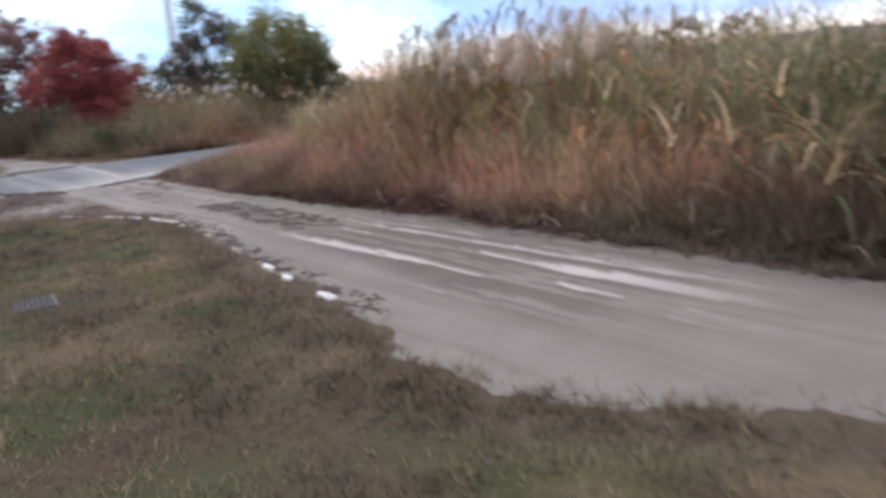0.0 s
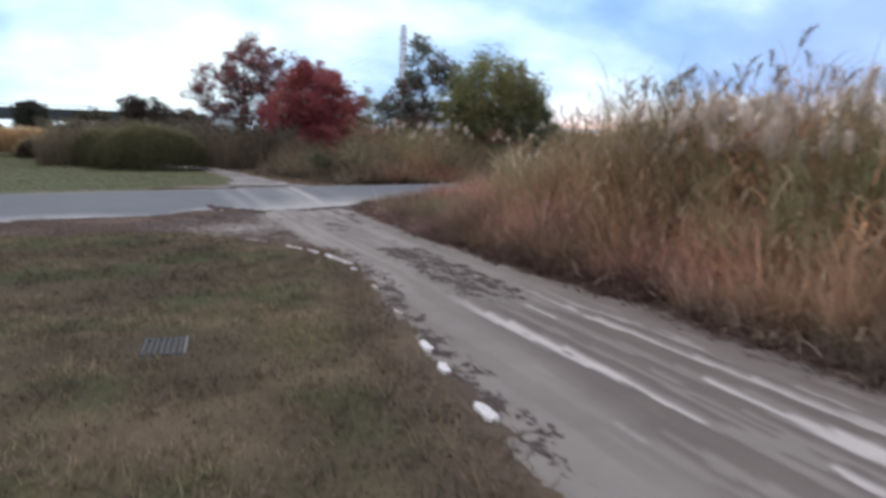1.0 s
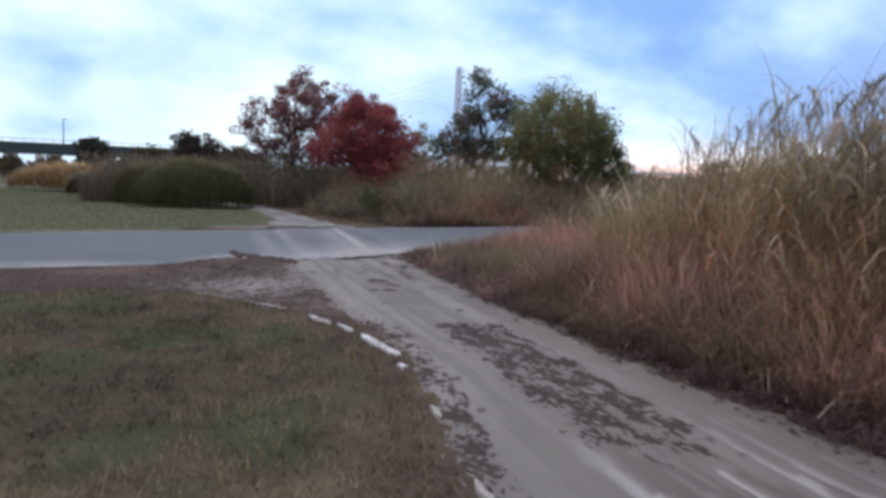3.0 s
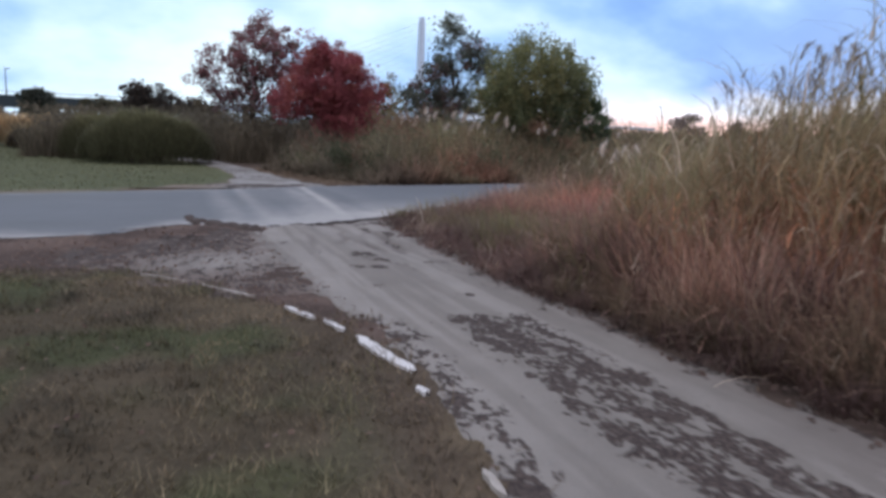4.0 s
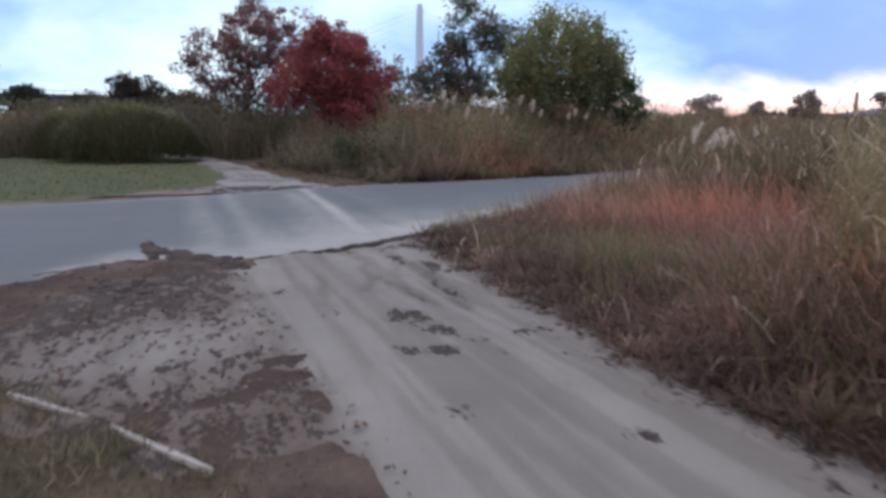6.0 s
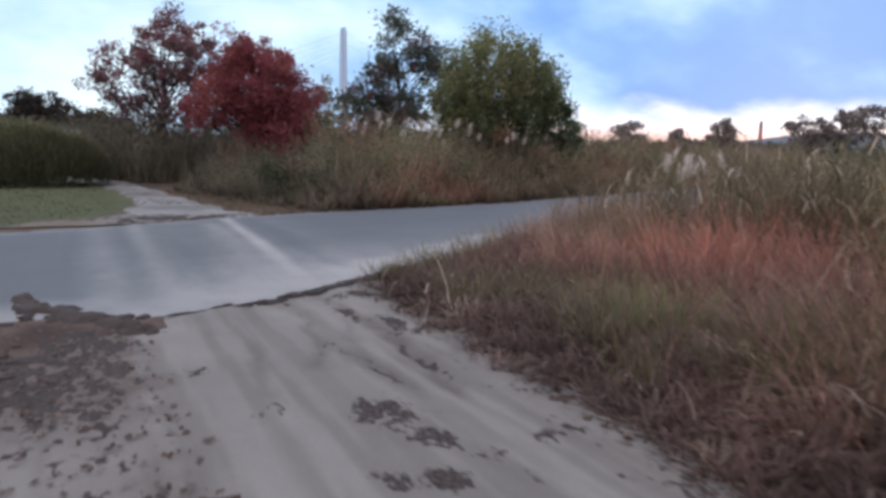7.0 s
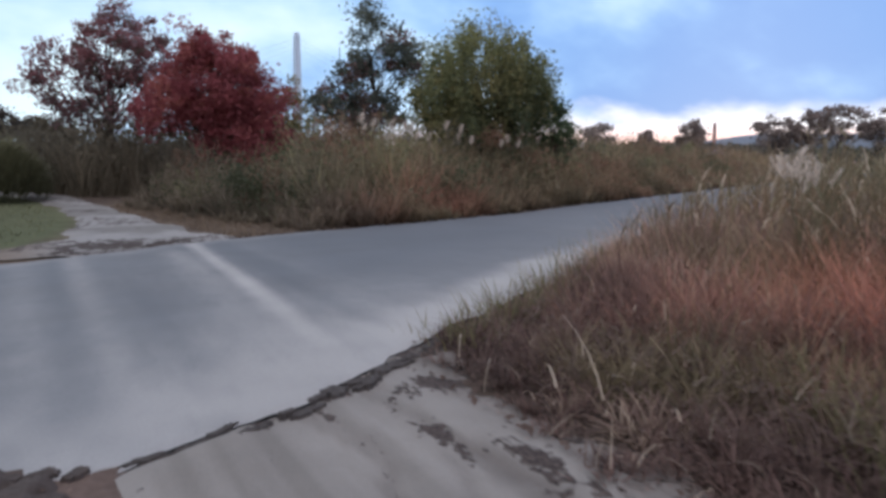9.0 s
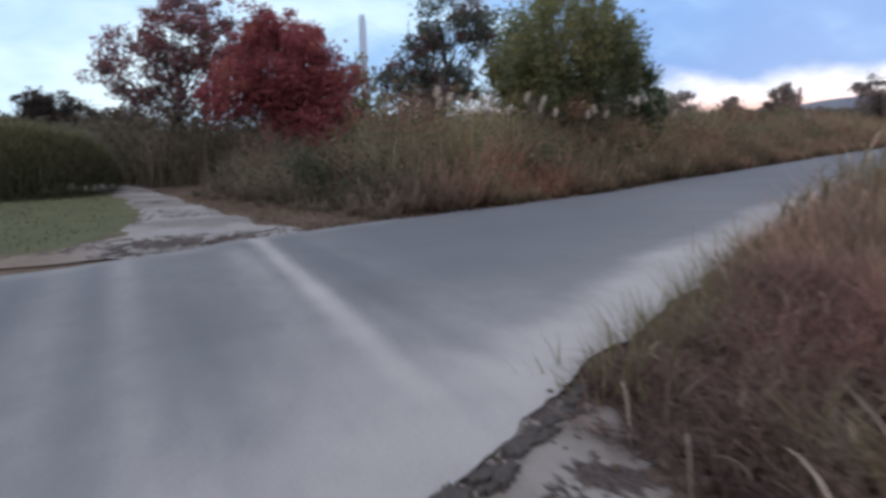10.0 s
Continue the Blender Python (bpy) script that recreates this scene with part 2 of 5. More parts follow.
def leaves(centre, size, tint, seed=0, flat=0.0, narrow=0.55):
    """Diamond-shaped leaves with random turns."""
    g = np.random.default_rng(seed)
    n = len(centre)
    size = np.broadcast_to(np.asarray(size, float), (n,))[:, None]
    a = g.normal(size=(n, 3))
    a[:, 2] *= 1 - flat
    a /= np.linalg.norm(a, axis=1, keepdims=True) + 1e-9
    b = g.normal(size=(n, 3))
    b[:, 2] *= 1 - flat
    b = np.cross(a, b) if flat == 0 else b - a * (a * b).sum(1, keepdims=True)
    b /= np.linalg.norm(b, axis=1, keepdims=True) + 1e-9
    v = np.stack([centre - a * size / 2, centre + b * size * narrow / 2, centre + a * size / 2, centre - b * size * narrow / 2], 1)
    f = np.arange(n * 4).reshape(n, 4)
    return v.reshape(-1, 3), f, np.repeat(np.broadcast_to(tint, (n, 3)), 4, 0)


def gather(parts):
    """Joins (verts, faces, tint) triples."""
    vs, fs, ts, at = [], [], [], 0
    for v, f, t in parts:
        vs.append(v), fs.append(f + at), ts.append(t)
        at += len(v)
    return np.concatenate(vs), np.concatenate(fs), np.concatenate(ts)


def stuff(name, parts, mat, label, category):
    v, f, t = gather(parts)
    return tagged(new(name, mesh_of(name, v, f, t, mat)), label, category, kind="stuff")


def part(name, bm, mat, parent, label=""):
    """Links a bmesh as one mesh object under a thing."""
    me = bpy.data.meshes.new(name)
    bm.to_mesh(me)
    bm.free()
    me.materials.append(mat)
    ob = new(name, me)
    ob.parent = parent
    if label:
        tagged(ob, label)
    return ob


def box(sx, sy, sz, at=(0, 0, 0), bevel=0.0, m=None):
    bm = bmesh.new()
    bmesh.ops.create_cube(bm, size=1)
    bmesh.ops.scale(bm, vec=(sx, sy, sz), verts=bm.verts)
    if bevel:
        bmesh.ops.bevel(bm, geom=bm.edges, offset=bevel, segments=2, affect="EDGES")
    bmesh.ops.transform(bm, matrix=(m or Matrix.Identity(4)), verts=bm.verts)
    bmesh.ops.translate(bm, vec=at, verts=bm.verts)
    return bm


def lathe(profile, sides=20):
    """A turned body from (radius, height) pairs."""
    bm = bmesh.new()
    rings = [[bm.verts.new((r * math.cos(2 * math.pi * k / sides), r * math.sin(2 * math.pi * k / sides), z)) for k in range(sides)] for r, z in profile]
    for lo, hi in zip(rings, rings[1:]):
        for k in range(sides):
            bm.faces.new((lo[k], lo[(k + 1) % sides], hi[(k + 1) % sides], hi[k]))
    bm.faces.new(rings[0][::-1])
    bm.faces.new(rings[-1])
    return bm


def empty(name, at, label, category, group="", turn=0):
    ob = new(name)
    ob.matrix_world = pose(*at, 0, 0, turn)
    return tagged(ob, label, category, group)


def tube(points, radii, sides=6):
    """Arrays of a tapered tube along points."""
    p = np.asarray(points, float)
    d = np.gradient(p, axis=0)
    d /= np.linalg.norm(d, axis=1, keepdims=True) + 1e-9
    ref = np.where(np.abs(d[:, 2:3]) > 0.9, np.array([[1.0, 0, 0]]), np.array([[0, 0, 1.0]]))
    u = np.cross(d, ref)
    u /= np.linalg.norm(u, axis=1, keepdims=True) + 1e-9
    q = np.cross(d, u)
    a = np.arange(sides) * 2 * np.pi / sides
    r = np.asarray(radii, float)[:, None, None]
    v = p[:, None] + r * (np.cos(a)[None, :, None] * u[:, None] + np.sin(a)[None, :, None] * q[:, None])
    n = len(p)
    i = np.arange(n * sides).reshape(n, sides)
    j = np.roll(i, -1, 1)
    f = np.stack([i[:-1], j[:-1], j[1:], i[1:]], -1).reshape(-1, 4)
    return v.reshape(-1, 3), f, np.full((n * sides, 3), 0.1)

# ---- the plan ----
def path_left(y):
    return np.interp(y, [-12, 0, 2.2, 3.1, 3.7, 4.3, 6, 8, 10.5, 11.7, 14, 16.7, 18.6], [4.0, 3.9, 3.65, 3.2, 2.72, 2.66, 2.88, 3.05, 3.35, 3.4, 3.2, 3.0, 2.9])


def path_right(y):
    return np.interp(y, [-12, 3, 8, 13, 15, 18, 19], [5.8, 5.6, 5.5, 5.2, 5.15, 5.3, 5.5])


def lawn_end(x):
    return np.interp(x, [-60, -20, -8, -2.5, 0, 1.6, 2.2, 2.9, 3.4], [-18, 3.2, 11.0, 14.2, 14.7, 14.7, 13.95, 12.85, 11.7])


NEAR = np.array([(-90, -31), (-60, -14), (-20, 6.3), (-8, 12.6), (-2.5, 15.7), (-1, 16.4), (1.1, 17.1), (2.2, 17.75), (3.1, 17.7), (3.8, 18.0), (4.7, 18.45), (5.6, 19.15), (7.2, 20.15),
                 (9.5, 21.6), (13.5, 23.9), (20, 27.2), (32, 32.6), (60, 44), (150, 80)], float)
FAR = np.array([(-94, -25), (-64, -8), (-24, 11.6), (-11, 18.6), (-4.8, 21.9), (-3, 22.8), (-0.5, 23.7), (1.4, 24.5), (2.6, 25.0), (3.7, 25.5), (5.3, 26.35), (6.6, 26.8), (8.2, 27.3),
                (9.8, 27.8), (12.5, 28.7), (18, 31.1), (30, 36.8), (58, 49.5), (147, 86)], float)
FAR[4:15, 1] -= 0.3
LINE = np.concatenate([[0], np.cumsum(np.linalg.norm(np.diff(NEAR, axis=0), axis=1))])


def road_near(x):
    return np.interp(x, NEAR[:, 0], NEAR[:, 1])


def road_far(x):
    return np.interp(x, FAR[:, 0], FAR[:, 1])


def trail_left(y):
    return np.interp(y, [25, 26.2, 26.6, 27.8, 30.9, 36.5, 42.7, 46, 52], [0.6, 1.9, 2.5, 3.1, 3.6, 3.25, 2.3, 0.5, -3.4])


def trail_right(y):
    return np.interp(y, [25, 27.9, 29, 31.2, 36.5, 41.1, 43.4, 46, 52], [6.1, 5.75, 5.3, 4.95, 4.45, 3.85, 3.25, 1.9, -1.4])


def thicket_left(y):
    return np.interp(y, [26.6, 28.4, 29.9, 31.2, 34.7, 41, 43.5, 46], [7.3, 6.9, 6.4, 5.85, 5.2, 4.3, 3.6, 2.3])


def spread(lo, hi, fine_lo, fine_hi, step):
    """Grid lines, close together in the middle and wider outwards."""
    mid = list(np.arange(fine_lo, fine_hi + 1e-6, step))
    d, v = step, fine_lo
    left = []
    while v > lo:
        d *= 1.16
        v -= d
        left.append(v)
    d, v = step, fine_hi
    right = []
    while v < hi:
        d *= 1.16
        v += d
        right.append(v)
    return np.array(left[::-1] + mid + right)


# ---- ground: one sheet to the horizon ----
def ground_height(x, y):
    z = (fbm(x, y, 0.9, 3) - 0.5) * 0.05 + (fbm(x, y, 6, 5, 3) - 0.5) * 0.02
    on_way = smooth(x, path_left(y) - 0.5, path_left(y) + 0.2) * smooth(-x, -path_right(y) - 0.4, -path_right(y) + 0.2) * (y < 19.5)
    z = z * (1 - 0.8 * on_way)
    near_bank = smooth(y, road_near(x) - 1.0, road_near(x) - 0.1) * (y < road_near(x) + 0.3) * smooth(-x, -3.7, -3.2)
    far_bank = smooth(-y, -road_far(x) - 1.2, -road_far(x) - 0.1) * (y > road_far(x) - 0.3)
    z = z + 0.035 * np.maximum(near_bank, far_bank)
    under_road = ((y > road_near(x) + 0.25) & (y < road_far(x) - 0.3)) * 1.0
    inner = smooth(x, path_left(y) + 0.2, path_left(y) + 0.6) * smooth(-x, -path_right(y) + 0.2, -path_right(y) + 0.6) * (y < road_near(x) - 0.05)
    z = z - 0.07 * inner
    far = smooth(np.hypot(x, y - 12), 40, 120)
    return z * (1 - under_road) * (1 - far) - 0.06 * under_road


gx, gy = spread(-2200, 2200, -6, 8, 0.1), spread(-1500, 2600, 0, 20, 0.1)
X, Y = np.meshgrid(gx, gy)
tuft = fbm(X, Y, 1.25, 11)
lawn = blend((0.088, 0.071, 0.048), (0.068, 0.074, 0.038), smooth(tuft, 0.46, 0.66))
lawn = blend(lawn, (0.105, 0.082, 0.062), smooth(X, path_left(Y) - 0.9, path_left(Y) - 0.1))
lawn = blend(lawn, (0.16, 0.125, 0.080), smooth(fbm(X, Y, 0.8, 23), 0.56, 0.74) * 0.6)
litter = blend((0.082, 0.060, 0.052), (0.142, 0.104, 0.088), smooth(fbm(X, Y, 1.6, 31), 0.45, 0.7))
verge = blend((0.070, 0.053, 0.046), (0.115, 0.086, 0.068), fbm(X, Y, 1.2, 37))
meadow = blend((0.092, 0.106, 0.058), (0.114, 0.120, 0.068), fbm(X, Y, 0.12, 41))
sandy = np.array((0.22, 0.18, 0.145))
col = lawn.copy()
edge_y = lawn_end(X)
col = blend(col, litter, smooth(Y, edge_y - 0.35, edge_y + 0.15) * (Y < road_near(X) + 1))
col = blend(col, verge, smooth(X, path_left(Y) + 0.8, path_left(Y) + 1.6) * (Y < road_near(X) + 1))
col = blend(col, (0.135, 0.112, 0.075), 0.6 * smooth(X, 8.5, 10.5) * smooth(fbm(X, Y, 0.9, 39), 0.3, 0.6) * (Y < road_near(X) + 1))
beyond = smooth(Y, road_far(X) - 0.5, road_far(X))
strip = smooth(-(Y - road_far(X)), -1.9, -0.5) * smooth(fbm(X, Y, 0.7, 43), 0.35, 0.6) * (X < 6)
left_side = blend(meadow, sandy, np.clip(strip, 0, 0.8))
litter_strip = blend((0.085, 0.064, 0.053), (0.15, 0.115, 0.085), smooth(fbm(X, Y, 1.1, 38), 0.35, 0.65))
right_side = blend(blend(litter_strip, verge, smooth(X, thicket_left(Y), thicket_left(Y) + 1.0)), (0.09, 0.10, 0.05), smooth(np.hypot(X, Y), 50, 120))
col = blend(col, blend(left_side, right_side, smooth(X, trail_left(Y) - 0.2, trail_left(Y) + 0.4)), beyond)
ground = tagged(new("ground", mesh_of("ground", np.stack([X, Y, ground_height(X, Y)], -1), grid_faces(len(gy), len(gx)), col.reshape(-1, 3), EARTH, True)),
                "autumn park ground of worn turf, bare soil and meadow", "ground", kind="structure")

# ---- sandy path ----
SPOTS = [(4.08, 15.12, 0.20, 0.26, 0.9), (4.17, 14.72, 0.16, 0.20, 0.9), (3.56, 15.4, 0.12, 0.15, 0.35), (3.84, 14.42, 0.12, 0.14, 0.5), (4.32, 14.48, 0.16, 0.10, 0.4), (4.75, 14.55, 0.25, 0.1, 0.6), (4.05, 14.3, 0.12, 0.18, 0.5), (4.9, 16.9, 0.12, 0.5, 0.6),
         (4.65, 17.4, 0.1, 0.45, 0.5), (4.5, 12.9, 0.15, 0.12, 0.4), (3.8, 13.4, 0.1, 0.15, 0.35), (4.7, 15.9, 0.1, 0.4, 0.45), (5.0, 13.9, 0.2, 0.08, 0.35), (3.3, 16.2, 0.1, 0.12, 0.4), (5.0, 18.12, 0.30, 0.22, 0.9)]
sx, sy = np.arange(0.0, 6.7, 0.04), np.arange(-7, 19.0, 0.045)
X, Y = np.meshgrid(sx, sy)
wob = (fbm(X, Y, 1.1, 51) - 0.5) * 0.5 + (fbm(X, Y, 5, 53, 3) - 0.5) * 0.35
inside = np.minimum(X - path_left(Y) + wob * 0.6, path_right(Y) - X + wob * 0.8)
patchy = (fbm(X, Y, 1.4, 57) - 0.50) * 1.1 + 0.9 - np.hypot((X - 2.6) / 1.4, (Y - 15.9) / 2.4)
patchy = np.where(X < path_left(Y) + 0.3, patchy, -1)
inside = np.maximum(inside, patchy * 0.6)
inside = np.minimum(inside, (road_near(X) + 0.2 - 0.18 * smooth(-X, -4.1, -3.7) - Y) * 2)
z = 0.022 * smooth(inside, 0.0, 0.3) - 0.06 * smooth(-inside, 0.0, 0.25)
turned = X + 0.045 * Y
streak = fbm(turned * 13.0, Y * 0.42, 1.0, 61, 4)
worked = smooth(Y, 3.2, 5.2) * smooth(-Y, -9.8, -7.8) * smooth(X, path_left(Y) + 0.55, path_left(Y) + 0.9) * smooth(-X, -path_right(Y) + 0.15, -path_right(Y) + 0.5)
soft_rut = fbm(X * 2.2, Y * 0.22, 1.0, 63, 3)
z += worked * (streak - 0.5) * 0.06 + (soft_rut - 0.5) * (0.033 + 0.012 * smooth(Y, 11.0, 13.0)) * smooth(inside, 0, 0.3) + (fbm(X, Y, 9, 65, 3) - 0.5) * 0.012
dry, damp = np.array((0.285, 0.265, 0.246)), np.array((0.212, 0.195, 0.178))
lane = fbm(X * 2.6 + 0.5 * np.sin(Y * 0.35), Y * 0.16, 1.0, 69, 4)
tone = smooth(fbm(X, Y, 0.8, 67), 0.35, 0.7) * 0.35 + smooth(soft_rut, 0.40, 0.65) * 0.5 + smooth(lane, 0.48, 0.62) * 0.5
fine_track = fbm(turned * 9.0, Y * 0.25, 1.0, 73, 3)
col = blend(dry, damp, np.clip(tone * 0.55 + 0.6 * smooth(-Y, -11.6, -8.0) + 0.10 * smooth(Y, 12.0, 14.5) + 0.7 * smooth(fine_track, 0.50, 0.64), 0, 1))
col = blend(col, (0.135, 0.118, 0.108), worked * smooth(streak, 0.53, 0.57) * 0.8)
col = blend(col, (0.56, 0.54, 0.52), worked * smooth(-streak, -0.388, -0.36) * 0.75)
patch = smooth(X, 3.7, 4.15) * smooth(-X, -4.95, -4.55) * smooth(Y, 7.8, 9.2) * smooth(-Y, -12.5, -12.0)
hem = smooth(X, path_left(Y) - 0.05, path_left(Y) + 0.08) * smooth(-X, -path_left(Y) - 0.50, -path_left(Y) - 0.15) * smooth(Y, 4.5, 6.0) * smooth(-Y, -13.0, -12.1)
leafy = smooth(-X - wob * 1.1, -path_left(Y) - 0.2, -path_left(Y) + 0.25) * smooth(Y, 11.5, 12.5) * (0.86 + 0.22 * smooth(Y - 0.5 * (X - 2.4), 15.2, 16.3))
pale_bay = np.exp(-((X - 2.45) / 0.75) ** 2 - ((Y - 14.95) / 0.65) ** 2)
leafy = leafy * (1 - 0.42 * pale_bay)
crack = smooth(Y, road_near(X) - 0.30, road_near(X) - 0.05) * smooth(X, 3.6, 3.9)
side = smooth(-inside, -0.50, 0.05) * (X > 4)
weight = 0.26 + np.maximum.reduce([patch * 0.279, hem * 0.255, leafy * 0.287, crack * 0.30, side * 0.25])
col = blend(col, (0.140, 0.107, 0.093), smooth(leafy, 0.1, 0.9) * 0.85 * (1 - 0.7 * pale_bay))
# shade beside the tall growth, painted brown on the right edge's sand
col = blend(col, (0.15, 0.125, 0.112), side * 0.5)
shoulder_shade = smooth(X - path_right(Y), -1.0, -0.35) * smooth(-Y, -11.0, -8.0)
col = blend(col, (0.150, 0.130, 0.121), shoulder_shade * 0.75)
for px, py, rx, ry, a in SPOTS:
    weight = np.maximum(weight, 0.26 + 0.42 * (0.5 + 0.5 * a) * np.exp(-((X - px) / rx) ** 2 - ((Y - py) / ry) ** 2))
for ys, xs, wide_, deep in (((15.2, 15.6, 16.0, 16.6, 17.3), (4.62, 4.65, 4.68, 4.73, 4.79), 0.085, 1.0), ((15.4, 15.9, 16.3), (4.43, 4.38, 4.36), 0.06, 0.8), ((15.5, 16.0, 16.8), (3.64, 3.60, 3.72), 0.05, 0.55),
                            ((16.0, 16.4, 17.2), (3.97, 4.15, 4.25), 0.06, 0.7), ((16.5, 17.3), (4.45, 4.6), 0.05, 0.5)):
    rut = np.exp(-((X - np.interp(Y, ys, xs) + (fbm(X, Y, 4, 76, 2) - 0.5) * 0.16) / wide_) ** 2) * smooth(Y, ys[0] - 0.15, ys[0] + 0.15) * smooth(-Y, -ys[-1] - 0.15, -ys[-1] + 0.15) * deep
    z -= 0.03 * rut
    col = blend(col, (0.125, 0.108, 0.098), rut * 0.75)
    weight = np.maximum(weight, 0.26 + 0.21 * rut)
tyre = smooth(fbm(X * 6 + Y * 0.9, Y * 0.5, 1.0, 78, 3), 0.55, 0.70) * smooth(Y, 13.0, 15.0) * smooth(X, 3.6, 4.2) * smooth(inside, 0.1, 0.4)
weight = np.maximum(weight, 0.26 + 0.19 * tyre)
col = blend(col, (0.17, 0.15, 0.135), tyre * 0.5)
z += 0.012 * (fbm(X, Y, 8, 79, 2) - 0.4) * smooth(weight, 0.4, 0.5)
z += 0.02 * smooth(Y, road_near(X) - 1.0, road_near(X) - 0.1) * smooth(-X, -4.0, -3.6) * smooth(inside, 0.0, 0.3)
tagged(new("sand_path", mesh_of("sand_path", np.stack([X, Y, z], -1), grid_faces(len(sy), len(sx)), col.reshape(-1, 3), SAND, True, weight)),
       "pale sandy dirt path with wheel ruts and dark mud clods", "path", kind="structure")

# ---- road ----
along = np.unique(np.concatenate([np.linspace(0, LINE[-1], 300), np.linspace(LINE[3], LINE[14], 460)]))
across = np.linspace(0, 1, 80)
nx, ny = np.interp(along, LINE, NEAR[:, 0]), np.interp(along, LINE, NEAR[:, 1])
fx, fy = np.interp(along, LINE, FAR[:, 0]), np.interp(along, LINE, FAR[:, 1])
rag = (fbm(nx, ny, 2.2, 81) - 0.5) * 0.28
ny = ny + rag
fy = fy + (fbm(fx, fy, 1.5, 83) - 0.5) * 0.3
X = nx[:, None] * (1 - across) + fx[:, None] * across
Y = ny[:, None] * (1 - across) + fy[:, None] * across
Z = 0.040 + (fbm(X, Y, 0.5, 85) - 0.5) * 0.02 + 0.02 * np.sin(np.pi * across)[None]
Z[:, 0] -= 0.01
gap = Y - road_near(X)


def beam(x0, y0, x1, y1, wide, seed):
    """A long faint smear of sand between two places."""
    d = np.array((x1 - x0, y1 - y0))
    ln = np.linalg.norm(d)
    d /= ln
    u = (X - x0) * d[0] + (Y - y0) * d[1]
    v = (X - x0) * -d[1] + (Y - y0) * d[0]
    return np.exp(-(v / wide) ** 2) * smooth(u, -0.6, 0.6) * smooth(-u, -ln - 0.4, -ln + 0.4) * (0.65 + 0.7 * fbm(u * 0.4, v * 3, 1, seed))


dust = 1.4 * beam(4.82, 21.5, 4.97, 26.0, 0.085, 91) + 1.5 * beam(4.68, 18.6, 4.84, 22.0, 0.10, 89) + 0.35 * beam(4.45, 18.4, 4.55, 25.0, 0.22, 92) + 0.3 * beam(3.35, 18, 3.3, 25.3, 0.13, 93) + 0.2 * beam(2.9, 18, 2.7, 25.0, 0.2, 94)
rays = fbm(X * 2.4 + Y * 0.05, Y * 0.12, 1.0, 90, 4)
fan = (0.85 + 0.22 * smooth(rays, 0.3, 0.7)) * smooth(-gap, -3.4, -0.1) ** 1.3 * smooth(X, 2.8, 4.2) * smooth(-X, -7.2, -4.5) * (0.45 + 0.8 * fbm(X, Y * 0.6, 1.3, 95))
dust += 1.05 * beam(5.3, 19.25, 8.6, 21.7, 0.26, 86) + 1.5 * beam(8.3, 21.6, 10.1, 21.95, 0.20, 87) + 1.0 * beam(5.12, 19.65, 5.42, 18.98, 0.09, 88)
dust += 0.78 * fan + 0.11 * smooth(rays, 0.3, 0.75) * smooth(X, 1.5, 3) * smooth(-X, -6.5, -5.5)
side_dust = smooth(-gap, -1.15, -0.1) * smooth(fbm(X, Y, 0.9, 96), 0.25, 0.62)
dust += 0.85 * side_dust * smooth(X, -6, -1)
dust += (0.7 * smooth(-gap + (fbm(X, Y, 0.8, 97) - 0.5) * 0.9, -1.1, -0.3) + 0.16 * smooth(-gap + (fbm(X, Y, 0.6, 102) - 0.5) * 0.8, -3.2, -0.6)) * smooth(X, 4.6, 6.0) * smooth(-X, -15, -11)
dust += 0.2 * smooth(across[None] + (fbm(X, Y, 1.2, 98) - 0.5) * 0.1, 0.93, 1.0) * smooth(-X, -9, -6)
dust = 1 - np.exp(-1.3 * np.maximum(dust, 0) * (0.35 + 0.65 * fbm(X, Y, 4, 99) + 0.6 * fbm(X * 1.6, Y * 0.35, 9, 100, 3)))
tar = blend((0.110, 0.121, 0.137), (0.150, 0.160, 0.174), fbm(X, Y, 0.35, 101))
tar = blend(tar, (0.115, 0.119, 0.128), smooth(fbm(X * 0.4, Y, 0.5, 103), 0.58, 0.75) * 0.4)
col = blend(tar, (0.44, 0.425, 0.41), dust * 0.85)
V = np.stack([X, Y, Z], -1)
skirt_n, skirt_f = V[:, :1].copy(), V[:, -1:].copy()
skirt_n[..., 2] = -0.12
skirt_f[..., 2] = -0.12
skirt_n[..., 1] += 0.02
V = np.concatenate([skirt_n, V[:, :1], V, V[:, -1:], skirt_f], 1)
dark = np.full((len(along), 1, 3), 0.045)
col = np.concatenate([dark, dark, col, dark, dark], 1)
tagged(new("road", mesh_of("road", V, grid_faces(len(along), len(across) + 4), col.reshape(-1, 3), ASPHALT, False)),
       "worn grey asphalt road dusted with pale sand", "road", kind="structure")

# ---- trail beyond the road ----
ty = np.linspace(25, 52, 230)
ta = np.linspace(-0.25, 1.25, 60)
Y = np.repeat(ty[:, None], len(ta), 1)
X = trail_left(ty)[:, None] * (1 - ta) + trail_right(ty)[:, None] * ta
ins = np.minimum(ta, 1 - ta)[None] * 2.5 + (fbm(X, Y, 0.9, 111) - 0.5) * 0.9
ins = np.minimum(ins, (Y - road_far(X)) * 2 + 0.3)
Z = 0.05 * smooth(ins, 0, 0.4) - 0.07 * smooth(-ins, 0, 0.3) + (fbm(X, Y, 2, 113) - 0.5) * 0.03
col = blend((0.30, 0.29, 0.282), (0.20, 0.19, 0.18), smooth(fbm(X, Y, 0.7, 115), 0.4, 0.7))
col = blend(col, (0.20, 0.165, 0.135), smooth(-X, -3.6, -2.4) * smooth(-Y, -30.0, -28.5))
